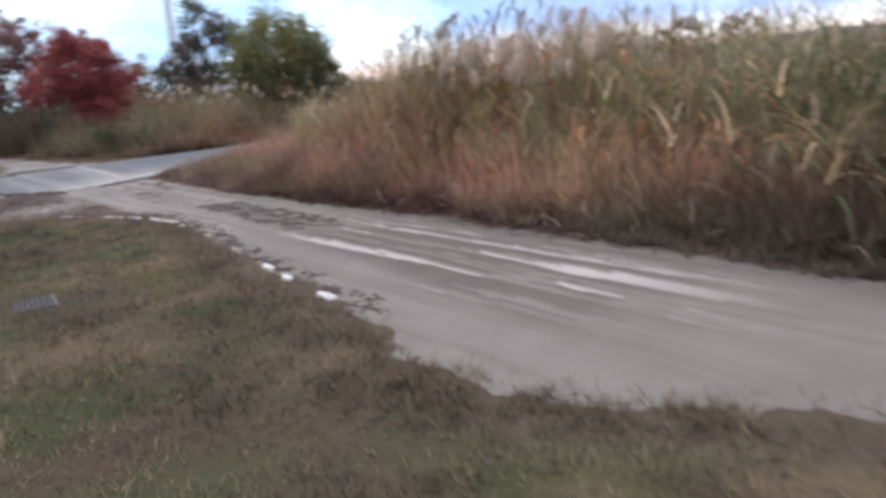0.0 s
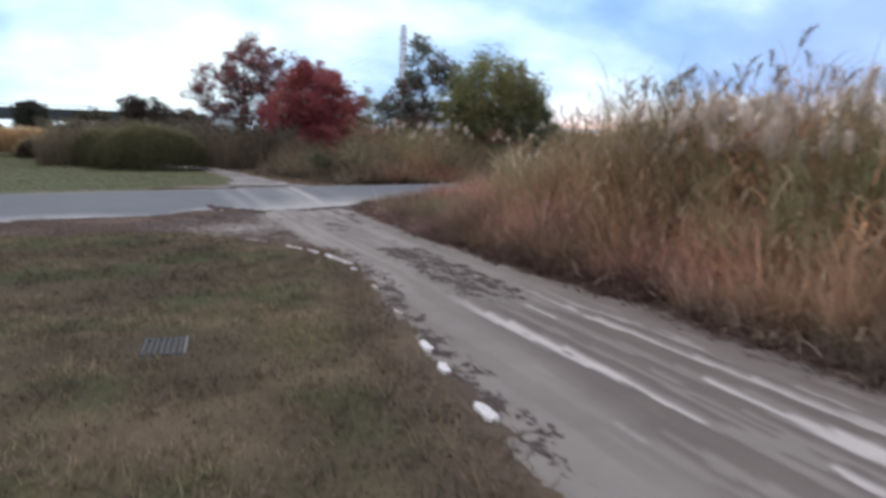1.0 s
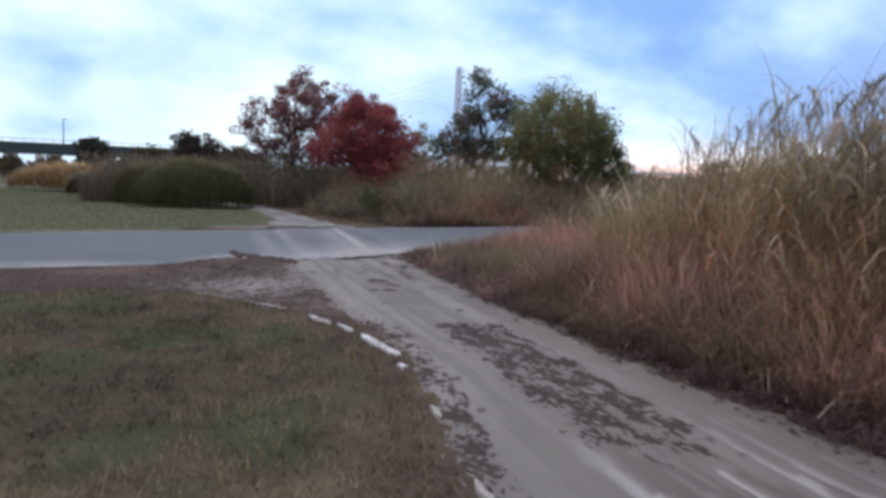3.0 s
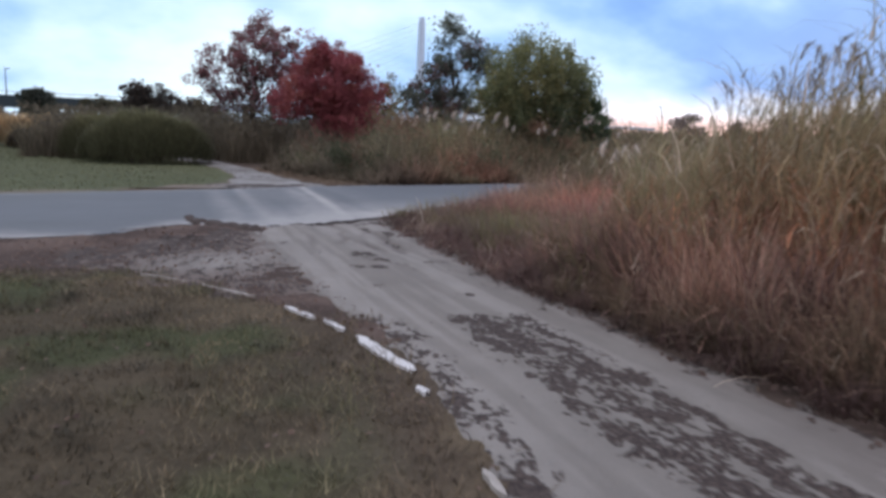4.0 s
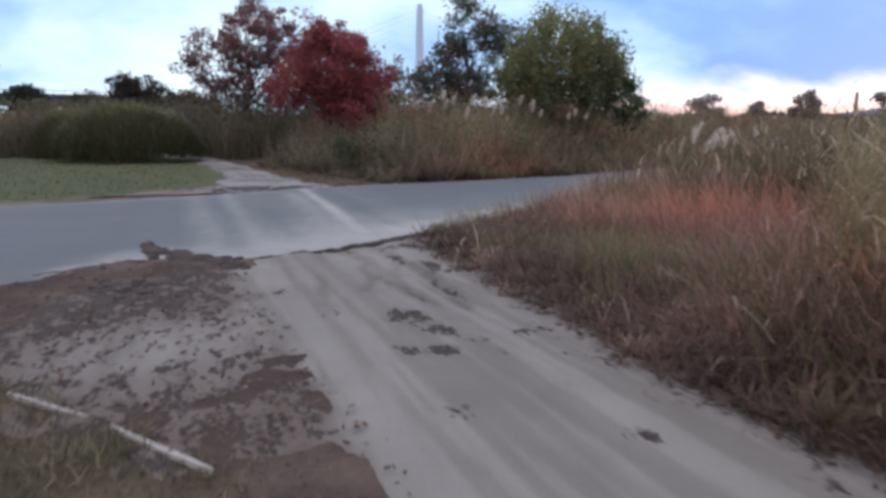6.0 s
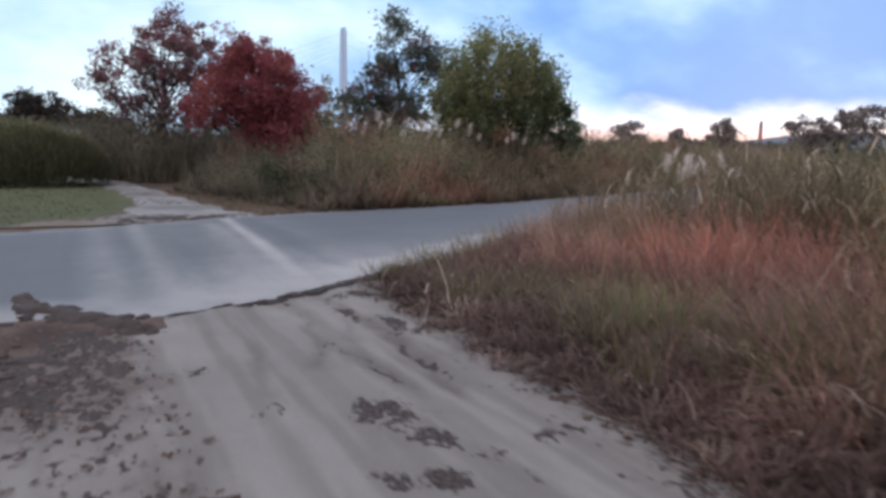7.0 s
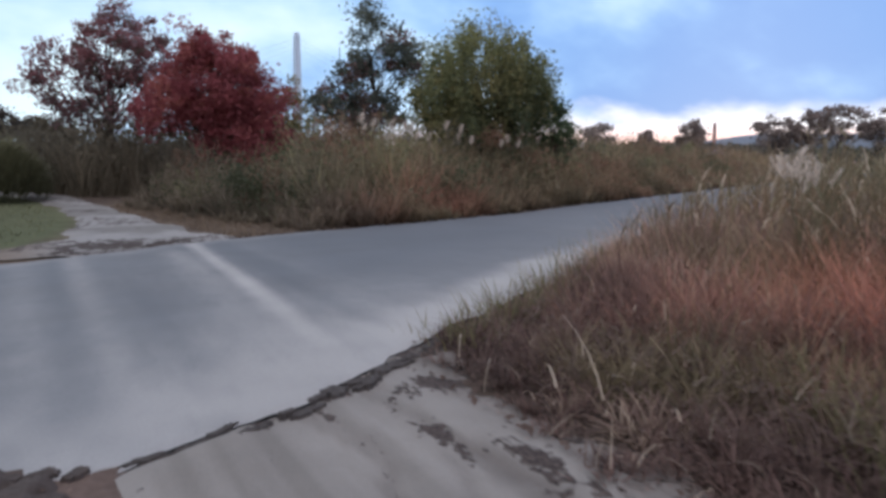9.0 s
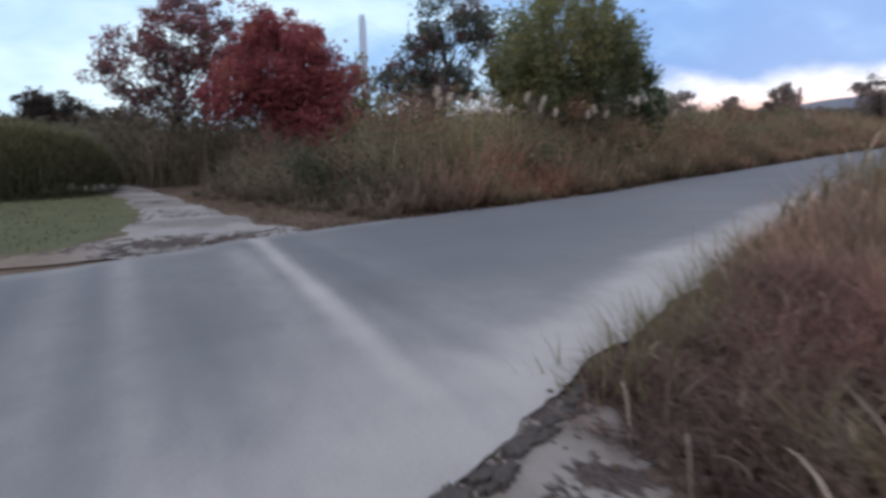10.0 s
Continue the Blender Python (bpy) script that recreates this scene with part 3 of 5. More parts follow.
mouth = 0.36 + 0.13 * smooth(fbm(X, Y, 0.8, 117, 3), 0.45, 0.62) + 0.16 * smooth(-(Y - road_far(X)), -1.6, -0.3) * smooth(X, 2.7, 3.3)
tagged(new("sand_trail", mesh_of("sand_trail", np.stack([X, Y, Z], -1), grid_faces(len(ty), len(ta)), col.reshape(-1, 3), SAND, True, mouth)),
       "pale sandy trail leading off between meadow and thicket", "path", kind="structure")
ly = np.linspace(0, 1, 40)
lx = np.linspace(0, 1, 12)
X = -30 + 14 * ly[:, None] + 0 * lx
Y = 80 - 7 * ly[:, None] + 4.0 * lx[None]
tagged(new("sand_track", mesh_of("sand_track", np.stack([X, Y, 0.06 + 0 * X + 0 * Y], -1), grid_faces(40, 12), np.full((480, 3), 0.33), SAND, True)),
       "pale bare track at the far end of the meadow", "path", kind="structure")


# ---- lawn ----
def scatter(n, x0, x1, y0, y1):
    return rng.uniform(x0, x1, n), rng.uniform(y0, y1, n)


def rooted(x, y, drop=0.02):
    return np.stack([x, y, ground_height(x, y) - drop], -1)


x, y = scatter(300000, -8, 4.2, -1, 16.5)
keep = (x < path_left(y) + (fbm(x, y, 2.5, 121) - 0.5) * 0.5 - 0.10 + rng.normal(0, 0.09, len(x))) & (y < lawn_end(x) + (fbm(x, y, 2, 123) - 0.5) * 0.7)
near = np.hypot(x - 1.5, y - np.clip(y, 3, 13)) < 3.5
keep &= near | (rng.random(len(x)) < 0.55)
keep &= ~((np.abs(x - 1.27) < 0.17) & (np.abs(y - 8.02) < 0.24))
x, y = x[keep], y[keep]
g = smooth(fbm(x, y, 1.25, 11), 0.36, 0.64)
tint = blend((0.156, 0.124, 0.082), (0.116, 0.120, 0.062), g * 0.72)
tint = blend(tint, (0.22, 0.165, 0.112), smooth(fbm(x, y, 0.8, 23), 0.54, 0.74) * 0.5)
tint = blend(tint, (0.29, 0.25, 0.13), 0.8 * np.exp(-((x - 2.25) / 0.5) ** 2 - ((y - 7.6) / 0.9) ** 2) * smooth(fbm(x, y, 1.8, 128), 0.3, 0.6))
tint = blend(tint, (0.062, 0.056, 0.040), smooth(fbm(x, y, 4.2, 125, 3), 0.53, 0.66) * 0.8)
tint = blend(tint, (0.24, 0.185, 0.12), smooth(fbm(x, y, 5.5, 126, 3), 0.60, 0.72) * 0.6)
hem_ = smooth(x, path_left(y) - 0.6, path_left(y) - 0.1)
tint = blend(tint, (0.17, 0.125, 0.092), hem_ * smooth(fbm(x, y, 1.3, 129), 0.3, 0.6) * 0.85)
tint = tint * (0.72 + 0.5 * smooth(fbm(x, y, 1.2, 130, 3), 0.36, 0.62))[:, None] * rng.uniform(0.6, 1.35, (len(x), 1))
tall = 0.022 + 0.14 * fbm(x, y, 4.2, 127, 3) ** 2 * rng.uniform(0.4, 1.5, len(x))
fy_ = rng.uniform(-1.5, 12.5, 15000)
fx_ = path_left(fy_) + rng.normal(-0.06, 0.14, len(fy_)) + (fbm(fy_ * 0, fy_, 1.3, 132) - 0.5) * 0.35 - 0.10 * smooth(fy_, 3.5, 5.0)
keep = (fbm(fx_, fy_, 3.0, 134, 2) > 0.40) & ((fy_ < 4.5) | (rng.random(len(fy_)) < 0.35))
fx_, fy_ = fx_[keep], fy_[keep]
fringe = ribbons(rooted(fx_, fy_, 0.0), rng.uniform(0, 6.3, len(fx_)), rng.uniform(0.04, 0.13, len(fx_)), 0.008, rng.uniform(0.3, 1.2, len(fx_)), 0.6,
                 blend((0.105, 0.082, 0.062), (0.20, 0.155, 0.10), rng.random(len(fx_))), 1)
stuff("lawn_grass", [fringe, ribbons(rooted(x, y, 0.008), rng.uniform(0, 6.3, len(x)), tall, 0.009, rng.uniform(0.1, 0.9, len(x)), 0.7, tint, 1)], TURF,
      "short patchy autumn lawn, olive green and brown", "grass")
x, y = scatter(60000, -26, 5, 17, 62)
keep = (y > road_far(x) + 1.2 + (fbm(x, y, 0.8, 131) - 0.5) * 1.2) & (x < trail_left(y) - 0.3)
x, y = x[keep], y[keep]
tint = blend((0.126, 0.138, 0.076), (0.168, 0.168, 0.096), fbm(x, y, 0.2, 133)) * rng.uniform(0.85, 1.15, (len(x), 1))
stuff("meadow_grass", [ribbons(rooted(x, y, 0.01), rng.uniform(0, 6.3, len(x)), rng.uniform(0.05, 0.1, len(x)), 0.03, 0.4, 0.6, tint, 1)], TURF,
      "mown green meadow beyond the road", "grass")

# fallen leaves
x, y = scatter(16000, -6, 3.6, 0, 17.6)
zone = np.where(y > lawn_end(x) - 0.3, 1.0, 0.10) * (x < path_left(y) + 0.1) * (y < road_near(x) - 0.1)
keep = rng.random(len(x)) < zone
x, y = x[keep], y[keep]
c = rooted(x, y, -0.035)
tint = blend((0.092, 0.064, 0.054), (0.17, 0.118, 0.092), rng.random(len(x)))
x2, y2 = scatter(7000, 5.0, 7.0, 0, 19)
keep = x2 > path_right(y2) - 0.22 + rng.normal(0, 0.14, len(x2))
x2, y2 = x2[keep], y2[keep]
stuff("fallen_leaves", [leaves(c, rng.uniform(0.025, 0.055, len(x)), tint, 3, 0.8, 0.7), leaves(rooted(x2, y2, -0.04), rng.uniform(0.03, 0.07, len(x2)), (0.115, 0.082, 0.068), 5, 0.6, 0.6)],
      LEAF, "brown fallen leaves and litter at the lawn's edge", "leaves")


# dead stalks and clods over the bare strip by the road
x, y = scatter(60000, -12, 3.3, 8, 18)
keep = (y > lawn_end(x) - 0.1) & (y < road_near(x) - 0.05) & (x < path_left(y) - 0.1) & (fbm(x, y, 2.4, 135) > 0.44)
keep &= (np.hypot((x - 2.6) / 1.4, (y - 15.9) / 2.2) > 0.85) | (rng.random(len(x)) < 0.06)
x, y = x[keep], y[keep]
tint = blend((0.105, 0.070, 0.058), (0.24, 0.168, 0.130), rng.random(len(x)))
stuff("dead_stalks", [ribbons(rooted(x, y, 0.006), rng.uniform(0, 6.3, len(x)), rng.uniform(0.02, 0.07, len(x)), 0.012, rng.uniform(0.5, 1.4, len(x)), 0.4, tint, 1)], LEAF,
      "flattened dead brown stalks between lawn and road", "grass")

# ---- reeds and grasses beside the path ----
def stand_height(x, y):
    """How tall the growth stands."""
    d = x - path_right(np.minimum(y, 18.5))
    early = np.interp(d, [-0.1, 0.3, 0.8, 1.4, 2.2, 4], [0.15, 0.45, 0.95, 1.7, 2.15, 2.35])
    late = np.interp(d, [-0.1, 0.5, 1.2, 2.0, 2.8, 3.6, 5.0, 7.0], [0.12, 0.32, 0.50, 0.66, 0.85, 1.15, 1.38, 1.5])
    early = early * np.interp(y, [2, 3.8, 4.7, 8, 10], [0.92, 0.84, 0.66, 0.80, 0.90])
    early = early * (1 + 0.04 * np.exp(-((y - 10.5) / 2.0) ** 2))
    k = smooth(y, 12.0, 16.2)
    h = early * (1 - k) + late * k
    r = (road_near(x) - y) * 0.88
    h = np.minimum(h, np.interp(r, [0, 0.5, 1.3, 2.5, 4, 6], [0.15, 0.35, 0.65, 1.25, 1.7, 2.5]) + 0.38 * smooth(x, 7.2, 9.0) * smooth(r, 0.0, 0.7))
    h = h * (1 - 0.85 * np.exp(-((x - 5.55) / 0.42) ** 2 - ((y - 15.16 - 0.4 * (x - 5.55)) / 0.17) ** 2))
    return h * (0.78 + 0.30 * fbm(x, y, 0.7, 141) + 0.22 * smooth(fbm(x, y, 1.9, 142, 2), 0.35, 0.65))


def redness(x, y):
    a = (x - 8.75) * 0.6 + (y - 16.55) * -0.8
    b = (x - 8.75) * 0.8 + (y - 16.55) * 0.6
    return np.exp(-(a / 2.0) ** 2 - (b / 1.0) ** 2) + 0.25 * np.exp(-((x - 7.3) / 0.6) ** 2 - ((y - 13.5) / 2.5) ** 2)


def right_field(n, x0, x1, y0, y1):
    x, y = scatter(n, x0, x1, y0, y1)
    keep = (x > path_right(y) - 0.12 + (fbm(x, y, 1.3, 145) - 0.5) * 0.5) & (y < road_near(x) - 0.12 + (fbm(x, y, 1.7, 147) - 0.5) * 0.4)
    return x[keep], y[keep]


def tussocks(cx, cy, h, per, radius, tint, wide, segs=3, vary=0.35, root_shade=0.75, tip_light=1.1, flop=0.0):
    """Clumps of grass whose blades arch outwards from each middle."""
    n = len(cx)
    off = np.abs(rng.normal(0, 1, (n, per)))
    az = rng.uniform(0, 6.3, (n, per))
    rad = np.broadcast_to(np.asarray(radius, float).reshape(-1, 1), (n, 1))
    x = (cx[:, None] + np.cos(az) * off * rad * 0.5).ravel()
    y = (cy[:, None] + np.sin(az) * off * rad * 0.5).ravel()
    hh = (h[:, None] * rng.uniform(0.5, 1.15, (n, per)) * (1.05 - 0.12 * off)).ravel()
    lean = np.clip(off * 0.35 + rng.normal(0, 0.12, (n, per)) + flop, 0, 1.3).ravel()
    curl = rng.uniform(0.3, 1.5, n * per)
    # shade at the roots and light at the tips are put into the tint
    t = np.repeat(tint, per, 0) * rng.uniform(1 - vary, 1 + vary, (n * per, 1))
    return ribbons(rooted(x, y), (az + rng.normal(0, 0.4, (n, per))).ravel(), np.maximum(hh, 0.06), rng.uniform(0.6, 1.4, n * per) * wide, lean, curl, t * root_shade, segs, 0.15, t * tip_light)


# tufted low growth: brown at the hem, red further in
x, y = right_field(5200, 4.9, 11.0, -3, 21.8)
h = stand_height(x, y)
keep = (h < 1.4) | (rng.random(len(x)) < 0.5)
x, y, h = x[keep], y[keep], np.minimum(h[keep], 1.05)
n = len(x)
red = np.clip(redness(x, y), 0, 1)
mixed = fbm(x, y, 1.3, 149) * 0.6 + rng.random(n) * 0.4
tint = blend((0.092, 0.060, 0.054), (0.32, 0.195, 0.148), smooth(mixed, 0.3, 0.7) * smooth(h, 0.2, 0.65))
d = x - path_right(y)
band = smooth(d, 0.45, 0.8) * smooth(-d, -2.0, -1.4) * smooth(y, 11.5, 13.5)
tint = blend(tint, (0.165, 0.108, 0.092), smooth(-d, -0.8, -0.4) * smooth(y, 12.0, 14.0) * (0.4 + 0.6 * rng.random(n)))
olive = smooth(fbm(x, y, 0.8, 151) + rng.normal(0, 0.06, n) + 0.03 * band, 0.52, 0.62) * 0.75 * smooth(h, 0.2, 0.4)
tint = blend(tint, (0.185, 0.165, 0.088), olive * (0.45 + 0.4 * smooth(y, 11, 13)))
tint = blend(tint, (0.39, 0.160, 0.122), np.clip(red * (0.35 + mixed), 0, 0.8))
tint = blend(tint, (0.42, 0.34, 0.25), (rng.random(n) < 0.04) * 0.4)
tint = tint * rng.uniform(0.7, 1.25, (n, 1))
# shade in pockets and along the hem under dense growth, darkened in the tint
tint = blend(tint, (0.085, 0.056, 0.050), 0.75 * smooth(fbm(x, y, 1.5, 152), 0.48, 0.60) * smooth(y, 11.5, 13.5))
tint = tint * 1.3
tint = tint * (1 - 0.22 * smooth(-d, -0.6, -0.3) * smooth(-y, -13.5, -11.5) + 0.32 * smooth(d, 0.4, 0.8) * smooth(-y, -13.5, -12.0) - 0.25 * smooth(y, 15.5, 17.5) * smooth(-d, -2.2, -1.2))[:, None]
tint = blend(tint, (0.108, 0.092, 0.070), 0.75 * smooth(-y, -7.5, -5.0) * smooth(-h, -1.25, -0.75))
low = tussocks(x, y, h, 40, 0.14 + 0.20 * h, tint * 1.06, 0.0105, 3, 0.2, root_shade=0.62, tip_light=1.4, flop=0.28 * smooth(y, 11, 14)[:, None])
k = 1000
cx, cy = right_field(k, 5.0, 8.5, 4.0, 20.0)
ch = stand_height(cx, cy)
at = rooted(cx, cy)
at[:, 2] += np.minimum(ch, 1.0) * rng.uniform(0.3, 0.8, len(cx))
curls = ribbons(at, rng.uniform(0, 6.3, len(cx)), rng.uniform(0.10, 0.26, len(cx)), rng.uniform(0.004, 0.011, len(cx)), rng.uniform(0.0, 1.2, len(cx)), rng.uniform(0.5, 2.2, len(cx)),
                np.array((0.44, 0.36, 0.28)) * rng.uniform(0.55, 1.15, (len(cx), 1)), 5, 0.2)
# matted dead grass along the hem, by the road's corner
mx, my = right_field(5200, 4.9, 7.4, 12.2, 20.0)
md = mx - path_right(np.minimum(my, 18.5))
keep = md < 1.5 + (fbm(mx, my, 1.4, 153) - 0.5)
mx, my = mx[keep], my[keep]
at = rooted(mx, my)
at[:, 2] += rng.uniform(0.02, 0.30, len(mx)) * smooth(mx - path_right(my), 0.0, 0.7)
matted = ribbons(at, rng.uniform(0, 6.3, len(mx)), rng.uniform(0.10, 0.30, len(mx)), rng.uniform(0.005, 0.012, len(mx)), rng.uniform(0.7, 1.6, len(mx)), rng.uniform(-0.4, 1.4, len(mx)),
                 blend((0.12, 0.084, 0.072), (0.25, 0.178, 0.148), rng.random(len(mx))) * (1 - 0.25 * smooth(my, 15.5, 17.5))[:, None], 3, 0.2)
# pale broken stalks leaning out of the growth
cx, cy = right_field(560, 5.3, 9.0, 2.5, 20.5)
keep = (cy < 13.0) | (rng.random(len(cx)) < 0.12)
cx, cy = cx[keep], cy[keep]
at = rooted(cx, cy)
at[:, 2] += np.minimum(stand_height(cx, cy), 1.5) * rng.uniform(0.25, 0.8, len(cx))
broken = ribbons(at, rng.uniform(0, 6.3, len(cx)), rng.uniform(0.2, 0.6, len(cx)), rng.uniform(0.007, 0.018, len(cx)), rng.uniform(0.2, 1.5, len(cx)), rng.uniform(0.2, 1.6, len(cx)),
                 np.array((0.46, 0.38, 0.30)) * rng.uniform(0.5, 1.15, (len(cx), 1)), 4, 0.2)
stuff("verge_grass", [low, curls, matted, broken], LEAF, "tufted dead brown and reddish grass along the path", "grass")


def reed_batch(x, y, h, leaf_count, wide, shade=1.0):
    """Stems with drooping leaves: brown below, orange in the middle, olive at the top."""
    n = len(x)
    root = rooted(x, y)
    az = rng.uniform(0, 6.3, n)
    lean, curl = rng.uniform(0.0, 0.12, n), rng.uniform(0.0, 0.25, n)
    green = smooth(fbm(x, y, 0.6, 155), 0.36, 0.56) * (1 - 0.5 * smooth(y, 7.5, 9.5))
    # shaded gaps between clumps, painted as darker tint
    pocket_shade = (1 - 0.42 * smooth(fbm(x, y, 0.95, 163, 3), 0.50, 0.66))[:, None]
    stem_tint = blend((0.33, 0.215, 0.135), (0.27, 0.25, 0.145), green) * shade * pocket_shade
    dull = smooth(y, 13.5, 17.0)[:, None] * 0.6
    fresh = smooth(fbm(x, y, 0.8, 157), 0.28, 0.52) * (0.45 + 0.55 * smooth(-y, -8.6, -6.2)) + 0.35 * smooth(fbm(x, y, 0.9, 159), 0.5, 0.62)
    fresh = np.clip(fresh, 0, 1)
    stem_tint = stem_tint * (1 - dull) + np.array((0.19, 0.15, 0.10)) * dull
    parts = [ribbons(root, az, h, 0.012 * wide, lean, curl, stem_tint * 0.8, 3, 0.4)]
    for k in range(leaf_count):
        f = (k + rng.uniform(0.1, 0.9, n)) / leaf_count * 0.85 + 0.12
        th = lean + curl * f * 0.5
        at = root.copy()
        at[:, 0] += np.cos(az) * np.sin(th) * h * f
        at[:, 1] += np.sin(az) * np.sin(th) * h * f
        at[:, 2] += np.cos(th) * h * f
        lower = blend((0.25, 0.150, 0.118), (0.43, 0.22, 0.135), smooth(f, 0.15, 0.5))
        upper = blend((0.32, 0.225, 0.135), (0.200, 0.185, 0.105), green)
        tint = blend(lower, upper, smooth(f + rng.normal(0, 0.12, n), 0.45, 0.8)) * shade
        tint = tint * (1 - dull) + np.array((0.235, 0.175, 0.115)) * dull
        tint = tint * rng.uniform(0.65, 1.3, (n, 1))
        tint = blend(tint, np.array((0.130, 0.142, 0.080)) * shade, fresh * 0.8 * np.maximum(smooth(f, 0.38, 0.62), smooth(-y, -6.5, -4.5))) * pocket_shade
        tint = tint * rng.uniform(0.8, 1.2, (n, 1))
        dry = (rng.random(n) < 0.075)[:, None]
        tint = np.where(dry, np.array((0.54, 0.44, 0.33)), tint)
        # shade low in the near stand, painted into the lower leaves
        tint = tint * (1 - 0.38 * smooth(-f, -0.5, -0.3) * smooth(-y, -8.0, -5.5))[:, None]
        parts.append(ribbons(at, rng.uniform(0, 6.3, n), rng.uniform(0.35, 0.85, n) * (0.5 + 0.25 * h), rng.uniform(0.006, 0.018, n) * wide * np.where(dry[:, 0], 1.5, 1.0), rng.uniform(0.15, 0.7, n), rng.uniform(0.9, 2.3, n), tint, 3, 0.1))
    return parts


x, y = right_field(13000, 5.5, 10.5, -3.5, 18.5)
h = stand_height(x, y)
keep = (h > np.interp(y, [9, 12, 14], [0.8, 1.1, 1.2])) & (fbm(x, y, 1.6, 165, 3) > 0.42)
x, y, h = x[keep], y[keep], h[keep]
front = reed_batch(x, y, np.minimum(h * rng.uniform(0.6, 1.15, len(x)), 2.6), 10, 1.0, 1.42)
# broad drooping leaves, green and tan, in the upper half of the tallest stand
bx, by = right_field(3400, 5.9, 9.2, -2.0, 10.5)
bh = stand_height(bx, by)
keep = (bh > 1.0) & (fbm(bx, by, 0.9, 167, 3) > 0.40)
bx, by, bh = bx[keep], by[keep], bh[keep]
at = rooted(bx, by)
level = rng.uniform(0.3, 0.92, len(bx))
at[:, 2] += bh * level
lush = smooth(fbm(bx, by, 0.7, 169), 0.40, 0.58) * smooth(level, 0.35, 0.6)
tint = blend((0.50, 0.30, 0.18), (0.150, 0.165, 0.092), lush * smooth(-by, -9.5, -6.0))
tint = np.where((rng.random(len(bx)) < 0.16)[:, None], np.array((0.50, 0.42, 0.29)), tint) * rng.uniform(0.7, 1.3, (len(bx), 1))
front.append(ribbons(at, rng.uniform(0, 6.3, len(bx)), rng.uniform(0.35, 0.85, len(bx)), rng.uniform(0.018, 0.042, len(bx)), rng.uniform(0.2, 0.9, len(bx)), rng.uniform(1.0, 2.4, len(bx)), tint, 5, 0.06))
bx, by = right_field(900, 5.9, 8.2, -2.0, 5.5)
bh = stand_height(bx, by)
keep = bh > 0.7
bx, by, bh = bx[keep], by[keep], bh[keep]
at = rooted(bx, by)
at[:, 2] += bh * rng.uniform(0.35, 0.9, len(bx))
tint = np.where((rng.random(len(bx)) < 0.4)[:, None], np.array((0.52, 0.40, 0.26)), np.array((0.12, 0.145, 0.085))) * rng.uniform(0.65, 1.3, (len(bx), 1))
front.append(ribbons(at, rng.uniform(0, 6.3, len(bx)), rng.uniform(0.5, 1.0, len(bx)), rng.uniform(0.03, 0.055, len(bx)), rng.uniform(0.2, 0.9, len(bx)), rng.uniform(1.0, 2.4, len(bx)), tint, 5, 0.06))
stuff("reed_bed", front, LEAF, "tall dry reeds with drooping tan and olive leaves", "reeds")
x, y = right_field(12000, 9.0, 30.0, -14.0, 28.0)
keep = (np.hypot(x - 3, y - 8) < 26)
x, y = x[keep], y[keep]
h = np.minimum(stand_height(x, y), 2.3)
stuff("reed_bed", reed_batch(x, y, h * rng.uniform(0.8, 1.1, len(x)), 5, 1.5, 1.2), LEAF, "dense reed field stretching away behind the path", "reeds")
x, y = right_field(9000, 26, 120, -40, 70)
stuff("reed_bed", [ribbons(rooted(x, y, 0.1), rng.uniform(0, 6.3, len(x)), rng.uniform(1.2, 2.3, len(x)), rng.uniform(0.15, 0.4, len(x)), 0.2, 0.8,
                           blend((0.27, 0.20, 0.13), (0.22, 0.21, 0.125), fbm(x, y, 0.1, 161)) * rng.uniform(0.7, 1.3, (len(x), 1)), 3)],
      LEAF, "far reed field, brown and olive", "reeds")

# fresh tufts at the road's corner
tufts = []
for cx, cy, r, hh, k in ((5.75, 18.95, 0.28, 0.26, 150), (6.4, 19.35, 0.3, 0.34, 160), (7.1, 19.75, 0.25, 0.42, 120), (7.9, 20.2, 0.3, 0.45, 140), (6.10, 15.75, 0.30, 0.50, 190), (6.35, 15.45, 0.34, 0.60, 260), (6.25, 14.45, 0.34, 0.58, 240), (6.7, 14.3, 0.40, 0.65, 220), (6.45, 16.6, 0.28, 0.45, 120),
                         (6.6, 17.7, 0.3, 0.4, 80), (8.9, 20.8, 0.4, 0.5, 150), (5.75, 15.0, 0.25, 0.35, 120), (6.0, 13.2, 0.35, 0.5, 180)):
    x, y = rng.normal(cx, r * 0.55, k), rng.normal(cy, r * 0.55, k)
    tint = blend((0.135, 0.135, 0.072), (0.24, 0.205, 0.108), rng.random(k))
    tufts.append(ribbons(rooted(x, y), np.arctan2(y - cy, x - cx) + rng.normal(0, 0.5, k), hh * rng.uniform(0.6, 1.25, k), 0.012, rng.uniform(0, 0.4, k), rng.uniform(0.3, 1.2, k), tint, 3))
stuff("green_tufts", tufts, LEAF, "fresh green grass tufts among the dead verge", "grass")


